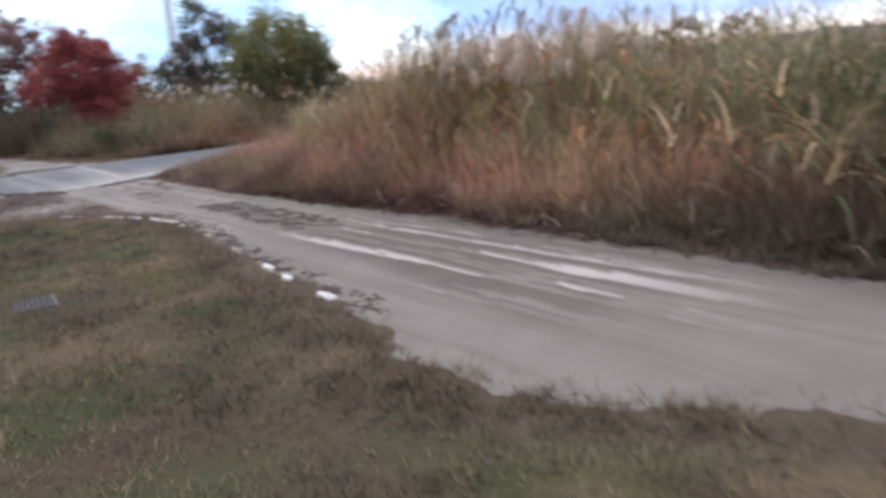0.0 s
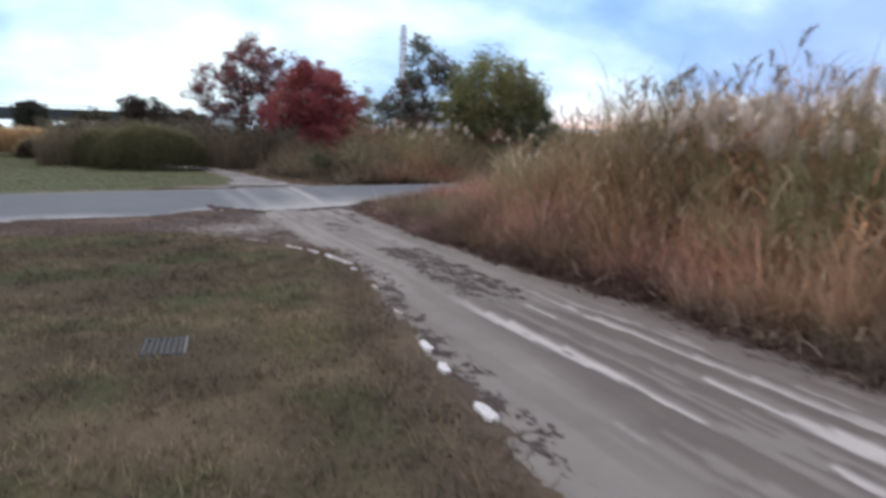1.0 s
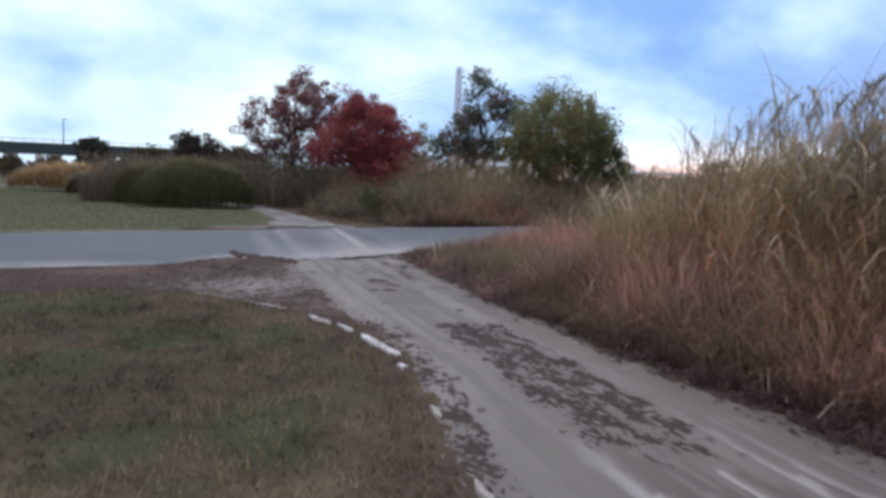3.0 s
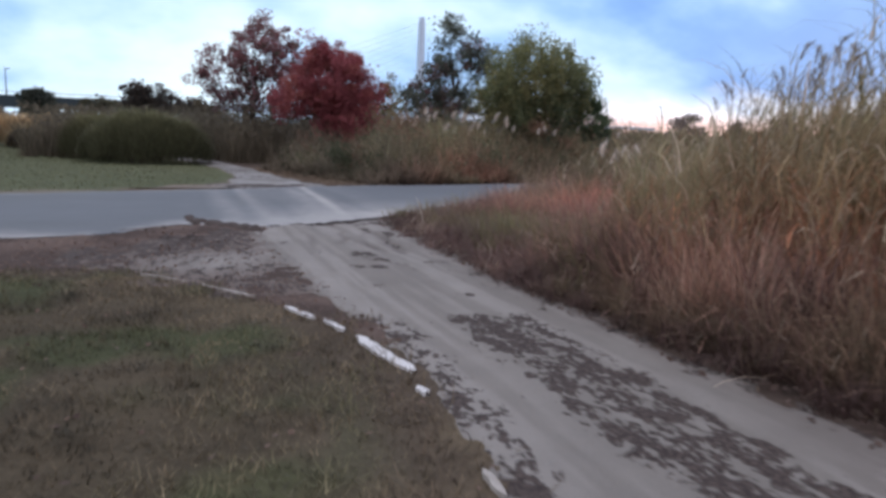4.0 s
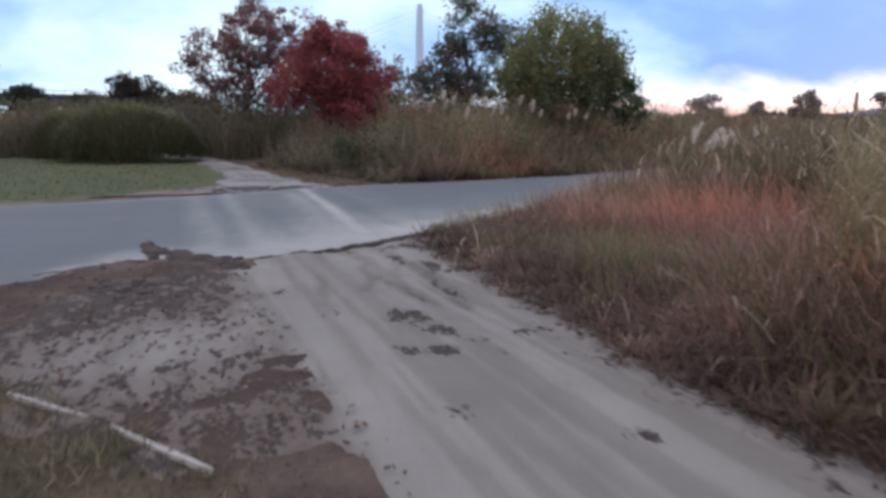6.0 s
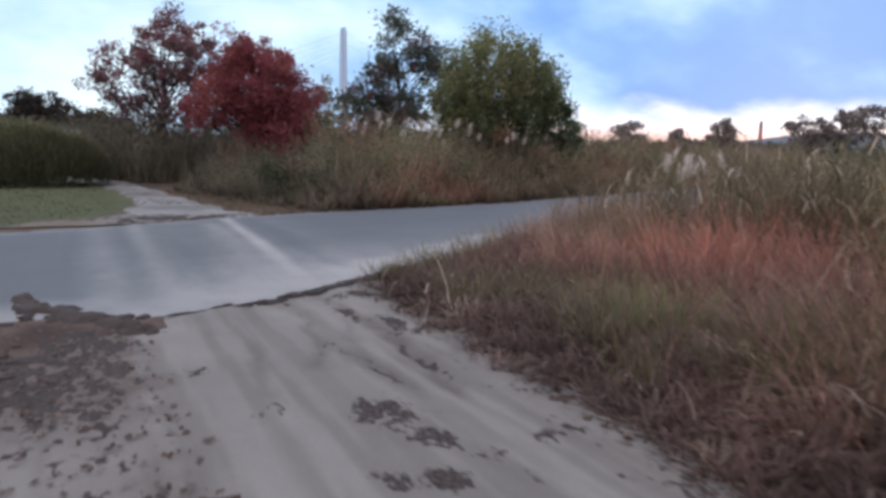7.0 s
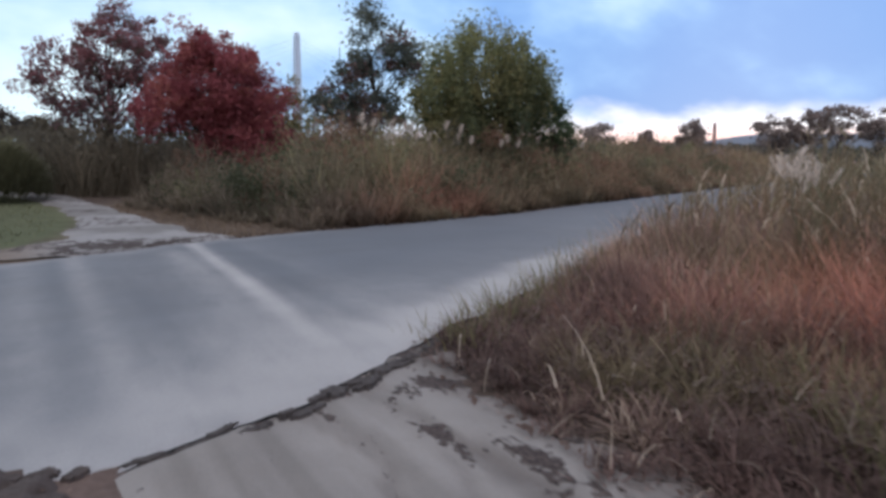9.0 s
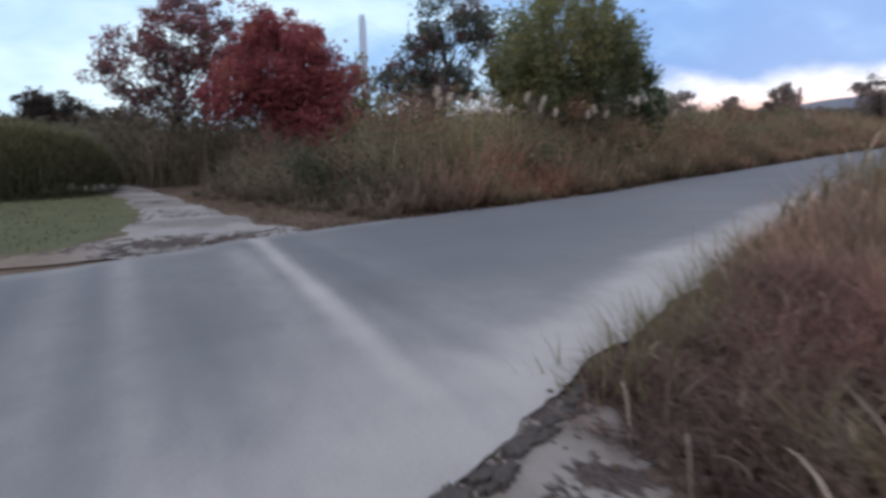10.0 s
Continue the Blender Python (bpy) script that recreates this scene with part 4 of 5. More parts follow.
# ---- plumes standing over the reeds ----
def plume_thing(tall, fluff, pale, bend, seed):
    """A reed stalk with a drooping feathery plume."""
    g = np.random.default_rng(seed)
    ob = empty("reed_plume", (0, 0, 0), "dry reed stalk with a pale feathery plume" if pale > 0.3 else "dry reed stalk with a thin brown drooping tassel", "reed", "plumes over the reeds")
    s = np.linspace(0, 1, 8)
    stem_pts = np.stack([bend * tall * 0.25 * s ** 2, 0 * s, tall * s], -1)
    v, f, t = tube(stem_pts, 0.005 - 0.002 * s, 5)
    stem = new("stem", mesh_of("stem", v, f, np.broadcast_to((0.30, 0.23, 0.13), v.shape), LEAF))
    stem.parent = ob
    k = int(90 * fluff)
    u = g.random(k)
    at = np.stack([bend * tall * 0.25 + bend * 0.22 * u ** 1.5 + 0 * u, g.normal(0, 0.006, k), tall - 0.02 + 0.32 * u - 0.12 * u ** 2 * abs(bend)], -1)
    tint = np.array((pale, pale * 0.90, pale * 0.80)) * g.uniform(0.7, 1.2, (k, 1))
    az = g.normal(0, 0.9 + 0.5 * fluff, k) if fluff < 2 else g.uniform(0, 6.3, k)
    v, f, t = ribbons(at, az, (0.10 + 0.03 * fluff) * (1.1 - 0.6 * u), 0.007, g.uniform(0.2, 0.8, k), g.uniform(0.6, 1.6, k), tint, 2, 0.4)
    pl = new("plume", mesh_of("plume", v, f, t, LEAF))
    pl.parent = ob
    return ob


kinds = [plume_thing(2.1, 3.4, 0.64, 0.4, 1), plume_thing(2.4, 0.9, 0.24, 0.75, 2), plume_thing(1.25, 1.7, 0.72, 0.5, 3)]
used = [False, False, False]


def plant(kind, x, y, size, turn):
    m = pose(x, y, float(ground_height(np.array(x), np.array(y))) - 0.02, 0, 0, turn) @ Matrix.Scale(size, 4)
    if not used[kind]:
        used[kind] = True
        kinds[kind].matrix_world = pose(x, y, m.translation.z, 0, 0, turn)
    else:
        copy_thing(kinds[kind], m)


for k in range(115):
    yy = rng.triangular(6.4, 8.6, 12.5)
    xx = float(path_right(yy)) + rng.uniform(1.2, 3.4) + max(0, yy - 9) * 0.25
    plant(0, xx, yy, rng.uniform(0.72, 1.0) * float(np.interp(yy, [4, 8, 10], [0.82, 0.92, 0.94])), rng.uniform(-70, 70))
for k in range(80):
    yy = rng.uniform(8.6, 15.0)
    xx = float(path_right(yy)) + rng.uniform(1.6, 4.0) + max(0, yy - 9) * 0.3
    plant(1, xx, yy, rng.uniform(0.78, 1.12), rng.uniform(-80, 80))
for k in range(13):
    xx = 9.5 + 0.25 * k + rng.uniform(-0.15, 0.15)
    yy = float(road_near(xx)) - rng.uniform(2.3, 3.1)
    plant(2, xx, yy, rng.uniform(0.82, 0.98), rng.uniform(0, 360))


# ---- thicket beyond the road ----
def thicket_height(x, y):
    d = np.minimum((y - road_far(x)) * 0.88 + 0.1, (x - thicket_left(y)) * 1.2 + 0.2)
    h = np.interp(d, [0.2, 0.8, 1.6, 3, 5, 8], [0.3, 0.8, 1.2, 1.75, 2.25, 2.6])
    h = h * (1 - 0.42 * np.exp(-((x - 3.2 - (y - 14.6) * 0.265) / 0.9) ** 2))
    return h * (0.52 + 0.62 * fbm(x, y, 0.5, 171) + 0.34 * smooth(fbm(x, y, 1.3, 172, 2), 0.35, 0.65))


x = rng.uniform(3.5, 70, 3300)
y = road_far(x) + 0.3 + rng.random(len(x)) ** 1.4 * 10
keep = (x > thicket_left(y) - 0.1)
x, y = x[keep], y[keep]
n = len(x)
h = thicket_height(x, y) * rng.uniform(0.75, 1.2, n)
zone = fbm(x, y, 0.33, 173) * 0.65 + rng.random(n) * 0.35
tint = blend((0.150, 0.130, 0.086), (0.255, 0.200, 0.132), smooth(zone, 0.36, 0.62))
rusty = np.exp(-((x - 10.5) / 3.2) ** 2 - ((y - road_far(x) - 1.2) / 1.6) ** 2) + smooth(x, 16, 24) * 0.6
tint = blend(tint, (0.29, 0.150, 0.110), np.clip(rusty, 0, 1) * smooth(fbm(x, y, 0.9, 175), 0.3, 0.6) * 0.85)
tint = blend(tint, (0.30, 0.28, 0.145), smooth(fbm(x, y, 0.5, 177), 0.52, 0.66) * 0.7 * smooth(h, 1.0, 1.6))
tint = tint * rng.uniform(0.8, 1.2, (n, 1))
tint = tint * blend((1.26, 1.24, 1.22), (1.12, 1.08, 1.06), smooth(x, 11, 16))
# shadowed gaps between the clumps, darkened in the tint
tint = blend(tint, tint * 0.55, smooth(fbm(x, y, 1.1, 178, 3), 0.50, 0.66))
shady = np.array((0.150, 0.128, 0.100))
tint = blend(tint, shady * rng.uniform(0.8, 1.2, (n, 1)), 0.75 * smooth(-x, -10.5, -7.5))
# blade tint runs from base shade at the root to a lit tip
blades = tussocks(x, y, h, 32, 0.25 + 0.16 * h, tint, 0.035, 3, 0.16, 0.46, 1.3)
k = 26000
xx = rng.uniform(4, 46, k)
yy = road_far(xx) + 0.7 + rng.random(k) * 9
keep = xx > thicket_left(yy) + 0.3
xx, yy = xx[keep], yy[keep]
hh = thicket_height(xx, yy) * rng.random(len(xx)) ** 0.6 * 0.9
tint = blend((0.085, 0.085, 0.052), (0.18, 0.150, 0.094), smooth(fbm(xx, yy, 0.5, 179), 0.35, 0.65)) * rng.uniform(0.88, 1.12, (len(xx), 1))
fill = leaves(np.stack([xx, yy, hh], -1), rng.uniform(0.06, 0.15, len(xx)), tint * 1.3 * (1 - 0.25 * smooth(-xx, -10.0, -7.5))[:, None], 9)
k = 150
bx = rng.uniform(4.5, 40, k)
by = road_far(bx) + 1.4 + rng.random(k) * 6.5
keep = bx > thicket_left(by) + 0.5
bx, by = bx[keep], by[keep]
k = len(bx)
bz = np.minimum(thicket_height(bx, by), 2.4) * rng.uniform(0.5, 0.95, k)
per = 230
size = np.repeat(rng.uniform(0.3, 0.75, k), per)[:, None]
pos = np.repeat(np.stack([bx, by, bz], -1), per, 0) + rng.normal(0, 1, (k * per, 3)) * size * [0.6, 0.6, 0.5]
pos[:, 2] = np.maximum(pos[:, 2], 0.1)
bush_tint = np.repeat(np.where(rng.random((k, 1)) < 0.45, np.array([[0.085, 0.095, 0.055]]), np.where(rng.random((k, 1)) < 0.5, np.array([[0.20, 0.125, 0.085]]), np.array([[0.18, 0.17, 0.095]]))), per, 0)
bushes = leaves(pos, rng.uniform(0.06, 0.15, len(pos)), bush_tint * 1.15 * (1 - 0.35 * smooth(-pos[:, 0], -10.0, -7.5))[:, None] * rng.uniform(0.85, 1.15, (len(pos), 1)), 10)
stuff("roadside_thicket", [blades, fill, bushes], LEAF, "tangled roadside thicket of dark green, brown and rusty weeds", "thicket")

for k in range(34):
    xx = rng.uniform(9, 22)
    plant(0, xx, float(road_far(xx)) + rng.uniform(2.8, 6.0), rng.uniform(0.78, 1.08), rng.uniform(-80, 80))
for k in range(26):
    xx = rng.uniform(10, 24)
    plant(1, xx, float(road_far(xx)) + rng.uniform(2.5, 5.5), rng.uniform(0.6, 0.85), rng.uniform(-80, 80))

x, y = scatter(26000, 4.6, 9.5, 25.5, 36)
keep = (y > road_far(x) + 0.1) & (x > trail_right(y) - 0.15) & (x < thicket_left(y) + 0.6)
x, y = x[keep], y[keep]
tint = blend((0.11, 0.082, 0.062), (0.22, 0.165, 0.115), rng.random(len(x)))
stuff("trailside_litter", [ribbons(rooted(x, y, 0.01), rng.uniform(0, 6.3, len(x)), rng.uniform(0.04, 0.16, len(x)), 0.025, rng.uniform(0.5, 1.4, len(x)), 0.5, tint, 1)], LEAF,
      "trampled brown grass between trail, road and thicket", "grass")

# dark scrub that closes the trail, behind the trees
x = rng.uniform(-5, 26, 24000)
y = rng.uniform(41, 60, len(x))
keep = (x > trail_right(np.minimum(y, 52)) + 0.3) | (y > 50) | ((x < trail_left(np.minimum(y, 52)) - 0.3) & (y > 43))
x, y = x[keep], y[keep]
n = len(x)
h = 1.9 + 1.5 * fbm(x, y, 0.3, 181)
tint = blend((0.095, 0.086, 0.062), (0.160, 0.132, 0.094), fbm(x, y, 0.4, 183)) * rng.uniform(0.75, 1.2, (n, 1))
z = h * rng.random(n) ** 0.7
stuff("dark_scrub", [ribbons(rooted(x, y), rng.uniform(0, 6.3, n), h * rng.uniform(0.6, 1.1, n), rng.uniform(0.03, 0.07, n), 0.15, 0.9, tint, 2),
                     leaves(np.stack([x, y, z], -1), rng.uniform(0.12, 0.3, n), tint * 0.9, 11)], LEAF, "dark mixed scrub under the trees", "thicket")


# ---- mounded shrubs and reed clumps over the meadow ----
def mound(name, cx, cy, rx, ry, top, count, low_tint, high_tint, label, blade=0.7, seed=1, width=0.035):
    g = np.random.default_rng(seed)
    a, r = g.uniform(0, 6.3, count), np.sqrt(g.random(count))
    lump = 0.82 + 0.36 * fbm(np.cos(a) * 2 + cx, np.sin(a) * 2 + cy, 1.1, seed)
    px, py = cx + rx * r * np.cos(a) * lump, cy + ry * r * np.sin(a) * lump
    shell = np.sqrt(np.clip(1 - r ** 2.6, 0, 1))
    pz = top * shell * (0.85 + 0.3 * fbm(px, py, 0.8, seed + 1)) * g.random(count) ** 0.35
    # base shade and lit top are mixed into the tint by height
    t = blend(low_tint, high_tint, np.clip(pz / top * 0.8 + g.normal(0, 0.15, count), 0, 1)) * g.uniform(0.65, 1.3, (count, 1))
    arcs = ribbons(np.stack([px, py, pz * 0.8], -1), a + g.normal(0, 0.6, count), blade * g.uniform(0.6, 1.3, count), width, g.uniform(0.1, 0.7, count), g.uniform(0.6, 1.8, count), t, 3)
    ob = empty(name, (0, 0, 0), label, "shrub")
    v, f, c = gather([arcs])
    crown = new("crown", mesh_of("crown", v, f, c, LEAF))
    crown.parent = ob
    sx = []
    for k in range(14):
        b = g.uniform(0, 6.3)
        q = g.random() * 0.6
        p0 = np.array((cx + rx * 0.25 * math.cos(b), cy + ry * 0.25 * math.sin(b), -0.05))
        p1 = np.array((cx + rx * q * math.cos(b), cy + ry * q * math.sin(b), top * 0.8))
        s = np.linspace(0, 1, 5)[:, None]
        sx.append(tube(p0 * (1 - s) + p1 * s, np.linspace(0.03, 0.008, 5), 5))
    v, f, c = gather(sx)
    stems = new("stems", mesh_of("stems", v, f, c, BARK))
    stems.parent = ob
    return ob


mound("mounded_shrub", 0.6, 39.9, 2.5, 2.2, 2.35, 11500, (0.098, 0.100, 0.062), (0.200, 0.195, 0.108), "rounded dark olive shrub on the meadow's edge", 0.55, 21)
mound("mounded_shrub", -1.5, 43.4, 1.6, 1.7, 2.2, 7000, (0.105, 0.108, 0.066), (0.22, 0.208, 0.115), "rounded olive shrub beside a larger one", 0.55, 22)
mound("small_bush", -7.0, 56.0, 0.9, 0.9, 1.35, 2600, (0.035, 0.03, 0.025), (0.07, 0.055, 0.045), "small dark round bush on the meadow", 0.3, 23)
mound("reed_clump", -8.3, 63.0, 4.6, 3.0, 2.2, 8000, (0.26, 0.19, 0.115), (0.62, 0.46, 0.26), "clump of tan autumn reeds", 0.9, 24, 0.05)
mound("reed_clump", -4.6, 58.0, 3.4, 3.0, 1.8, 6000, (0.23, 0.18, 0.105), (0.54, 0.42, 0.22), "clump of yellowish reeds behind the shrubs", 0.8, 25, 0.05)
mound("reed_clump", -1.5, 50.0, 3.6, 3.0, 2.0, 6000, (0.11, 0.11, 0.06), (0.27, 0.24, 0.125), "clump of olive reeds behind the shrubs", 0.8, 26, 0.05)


# ---- trees ----
def tree(name, base, top, blobs, clumps, per, leaf, tints, label, seed, trunk=0.14, stems=1, puff=0.45, edge=0.55, shape=(0.55, 0.55, 0.42), rise=0.45):
    """A tapered trunk with limbs to clumps of leaves. blobs: ellipsoids (x, y, z, rx, ry, rz) that the crown fills."""
    g = np.random.default_rng(seed)
    ob = empty(name, (0, 0, 0), label, "tree")
    vol = np.array([b[3] * b[4] * b[5] for b in blobs])
    pick = g.choice(len(blobs), clumps, p=vol / vol.sum())
    b = np.array(blobs)[pick]
    d = g.normal(size=(clumps, 3))
    d /= np.linalg.norm(d, axis=1, keepdims=True)
    r = g.random((clumps, 1)) ** (1 / 3) * (1 - edge) + edge * g.random((clumps, 1)) ** 0.25
    cen = b[:, :3] + d * r * b[:, 3:]
    cen += g.normal(0, 0.16, cen.shape)
    wood = []
    bx, by = base
    for s_ in range(stems):
        off = np.array((g.normal(0, 0.25), g.normal(0, 0.25), 0)) * (stems > 1)
        s = np.linspace(0, 1, 9)
        mean = cen.mean(0)
        tip = np.array((mean[0], mean[1], top * 0.82)) + off * (4 if stems < 3 else 1.5)
        line = np.array((bx, by, -0.15)) * (1 - s[:, None]) + tip * s[:, None] + off * (1 - s[:, None])
        line[1:-1] += g.normal(0, 0.09, (7, 3)) * [1, 1, 0]
        wood.append(tube(line, trunk * (1 - 0.85 * s) / (1 if stems == 1 else 1.4), 8))
        order = g.permutation(clumps)[: 40 // stems + 8]
        for j in order:
            frac = np.clip((cen[j, 2] * 0.55) / max(tip[2], 0.1) + g.uniform(-0.1, 0.1), 0.12, 0.9)
            a0 = np.array([np.interp(frac, s, line[:, q]) for q in range(3)])
            u = np.linspace(0, 1, 6)[:, None]
            limb = a0 * (1 - u) + cen[j] * u + np.array((0, 0, 0.25)) * (u * (1 - u)) * 2 + np.concatenate([np.zeros((1, 3)), g.normal(0, 0.05, (5, 3))])
            wood.append(tube(limb, trunk * 0.36 * (1 - frac * 0.5) * (1 - 0.85 * u[:, 0]), 5))
    v, f, c = gather(wood)
    tr = new("trunk", mesh_of("trunk", v, f, c, BARK, True))
    tr.parent = ob
    size = puff * g.uniform(0.5, 1.35, clumps)
    pos = np.repeat(cen, per, 0) + np.clip(g.normal(size=(clumps * per, 3)), -1.6, 1.6) * np.repeat(size, per)[:, None] * shape
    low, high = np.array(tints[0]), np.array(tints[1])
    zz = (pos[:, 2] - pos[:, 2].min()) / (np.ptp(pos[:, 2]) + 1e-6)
    # shaded underside put into the tint by height, along with the autumn change
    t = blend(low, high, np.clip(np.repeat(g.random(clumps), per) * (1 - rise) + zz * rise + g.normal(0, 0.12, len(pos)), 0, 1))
    if len(tints) > 2:
        t = blend(t, tints[2], np.repeat((g.random(clumps) < 0.22) * g.uniform(0.4, 1, clumps), per))
    t *= g.uniform(0.88, 1.12, (len(pos), 1))
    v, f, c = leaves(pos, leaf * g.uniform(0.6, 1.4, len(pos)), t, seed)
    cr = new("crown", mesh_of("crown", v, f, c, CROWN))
    cr.parent = ob
    return ob


tree("tree", (8.5, 41), 6.0, [(8.6, 41, 3.9, 2.0, 1.9, 1.5), (7.1, 41.2, 3.2, 1.3, 1.5, 0.9), (10.0, 41, 3.0, 1.5, 1.6, 1.15), (9.4, 40.8, 2.1, 1.6, 1.4, 0.75), (10.0, 39.9, 1.7, 1.3, 1.1, 0.75), (8.3, 41, 5.2, 0.95, 0.9, 0.8), (9.5, 41, 4.6, 0.9, 0.9, 0.7)],
     440, 105, 0.135, ((0.225, 0.070, 0.080), (0.30, 0.090, 0.100), (0.31, 0.115, 0.098)), "round maple tree in deep red autumn leaf", 31, 0.13, 2, 0.42, 0.3)
tree("tree", (5.6, 46), 7.3, [(5.9, 46, 5.7, 1.5, 1.5, 1.75), (4.3, 46, 4.6, 1.5, 1.3, 1.5), (7.1, 46, 5.3, 1.2, 1.3, 1.5), (3.1, 46, 3.7, 0.8, 0.8, 0.7), (5.6, 46, 3.1, 2.0, 1.5, 0.8)],
     230, 64, 0.145, ((0.145, 0.10, 0.104), (0.29, 0.13, 0.138), (0.14, 0.13, 0.105)), "sparse tree with dark reddish-brown autumn leaves", 32, 0.15, 1, 0.40, 0.7)
tree("tree", (14.6, 41), 7.2, [(14.5, 41, 6.6, 0.75, 0.8, 0.9), (16.0, 41, 5.7, 1.25, 1.1, 0.8), (14.2, 41, 4.9, 1.0, 1.0, 0.8), (13.1, 41, 3.3, 1.0, 1.1, 1.0), (14.9, 41, 3.3, 1.6, 1.2, 0.8), (16.6, 41, 4.6, 0.7, 0.8, 0.8)],
     190, 72, 0.145, ((0.085, 0.100, 0.084), (0.14, 0.15, 0.122), (0.22, 0.125, 0.125)), "tall dark tree with open airy crown", 33, 0.13, 2, 0.38, 0.6)
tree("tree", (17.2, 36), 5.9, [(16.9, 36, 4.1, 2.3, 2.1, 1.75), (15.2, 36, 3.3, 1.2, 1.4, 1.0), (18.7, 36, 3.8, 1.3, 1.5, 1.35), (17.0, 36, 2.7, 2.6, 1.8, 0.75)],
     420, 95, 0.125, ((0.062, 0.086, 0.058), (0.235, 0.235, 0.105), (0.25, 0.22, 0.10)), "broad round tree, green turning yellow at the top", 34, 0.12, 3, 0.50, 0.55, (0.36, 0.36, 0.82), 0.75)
tree("tree", (19.5, 35.2), 3.5, [(19.6, 35.2, 2.5, 0.75, 0.8, 1.0)], 46, 80, 0.12, ((0.05, 0.075, 0.045), (0.11, 0.135, 0.07)), "small dark green tree beside the round one", 35, 0.06, 1, 0.36)
tree("tree", (12.0, 44), 4.6, [(12.0, 44, 3.4, 1.1, 1.0, 1.2)], 46, 50, 0.14, ((0.10, 0.085, 0.04), (0.24, 0.18, 0.07)), "small half-bare tree with yellowish leaves", 36, 0.07, 1, 0.4)
tree("tree", (-0.6, 64.5), 5.0, [(-0.7, 64.5, 4.0, 1.5, 1.4, 0.9), (0.9, 64.5, 3.3, 1.7, 1.4, 0.8), (-1.6, 64.5, 2.9, 1.2, 1.2, 0.7)], 80, 55, 0.24, ((0.035, 0.035, 0.032), (0.075, 0.06, 0.05)),
     "dark spreading tree beyond the meadow", 37, 0.14, 2, 0.45, 0.6)
tree("tree", (-15.6, 110), 6.3, [(-15.6, 110, 4.3, 2.3, 2.2, 1.8)], 90, 70, 0.36, ((0.028, 0.036, 0.030), (0.055, 0.06, 0.045)), "dark round tree in front of the bridge", 38, 0.2, 1, 0.6)
tree("tree", (-35.5, 112), 5.4, [(-35.5, 112, 3.6, 3.0, 2.4, 1.7)], 90, 60, 0.4, ((0.13, 0.09, 0.06), (0.24, 0.17, 0.11)), "brown autumn tree beside the teal cabin", 39, 0.22, 1, 0.7)
for k, (tx, ty_, th, lo, hi) in enumerate(((-6.5, 92, 4.8, (0.05, 0.05, 0.035), (0.11, 0.10, 0.06)), (-22, 118, 4.0, (0.07, 0.055, 0.04), (0.15, 0.11, 0.07)), (-29, 124, 3.8, (0.06, 0.055, 0.04), (0.13, 0.11, 0.065)),
                                           (3.5, 80, 4.6, (0.055, 0.05, 0.04), (0.11, 0.09, 0.06)), (-2.5, 100, 5.0, (0.05, 0.05, 0.04), (0.10, 0.09, 0.06)))):
    tree("tree", (tx, ty_), th, [(tx, ty_, th * 0.6, th * 0.5, th * 0.4, th * 0.36)], 50, 50, 0.36, (lo, hi), "low autumn tree in the far distance", 50 + k, 0.14, 1, 0.6)
# leaf tints of these far trees are lightened to stand for haze
for k, (tx, ty_, th, wd) in enumerate(((59, 63, 5.7, 1.4), (50.8, 67.6, 5.1, 2.0), (64, 57, 6.1, 2.5), (66.6, 55.6, 6.5, 2.3), (69, 54, 7.3, 2.7), (74, 50, 7.9, 2.6), (80, 46, 8.3, 3.0), (56, 66, 4.4, 0.9), (78, 55, 6.4, 2.0))):
    tree("tree", (tx, ty_), th, [(tx, ty_, th * 0.68, wd, wd, th * 0.27)], 50, 50, 0.28, ((0.145, 0.125, 0.118), (0.27, 0.21, 0.185)), "autumn tree paled by haze, standing out against the sunset", 70 + k, 0.12, 1, 0.5)

# far woods and hills
x = rng.uniform(-160, 190, 36000)
y = np.where(x < 20, 150 + 0.1 * x, 150 - 0.62 * (x - 20)) + rng.normal(0, 4, len(x))
keep = ~((x > -66) & (x < -28) & (rng.random(len(x)) < 0.65))
x, y = x[keep], y[keep]
h = (2.2 + 2.6 * fbm(x, y, 0.07, 191)) * rng.random(len(x)) ** 0.6 * np.where((x > -70) & (x < -20), 0.75, np.where(x > 25, 1.2, 1.0))
tint = blend((0.075, 0.082, 0.072), (0.13, 0.12, 0.10), fbm(x, y, 0.06, 193)) * rng.uniform(0.6, 1.4, (len(x), 1))
stuff("far_woods", [leaves(np.stack([x, y, h], -1), rng.uniform(0.6, 1.4, len(x)), tint, 13)], LEAF, "low dark woods along the horizon", "woods")
a = np.linspace(-0.2, 1.9, 160)
d = np.linspace(0, 1, 8)
dist = 1700 + 300 * d[None] + 0 * a[:, None]
ridge = (50 + 44 * fbm(a * 6, a * 0, 1.0, 195)[:, None]) * np.sin(np.pi * 0.5 * d)[None] * (0.45 * smooth(a, 0.1, 0.6) + 0.55 * smooth(a, 0.74, 0.95))[:, None] + 2
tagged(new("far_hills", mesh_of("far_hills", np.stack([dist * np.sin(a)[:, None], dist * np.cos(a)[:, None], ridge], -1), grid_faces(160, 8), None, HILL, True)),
       "low blue hills under the sunset", "hills", kind="structure")

# ---- bridges ----
bridge = empty("girder_bridge", (0, 0, 0), "long dark steel girder bridge on concrete piers", "bridge")
part("girder", box(230, 1.2, 2.3, (-105, 180, 6.2), 0.05), STEEL_GREEN, bridge)
part("deck", box(230, 8.0, 0.35, (-105, 184.1, 7.5)), STEEL_GREEN, bridge, "dark deck slab")
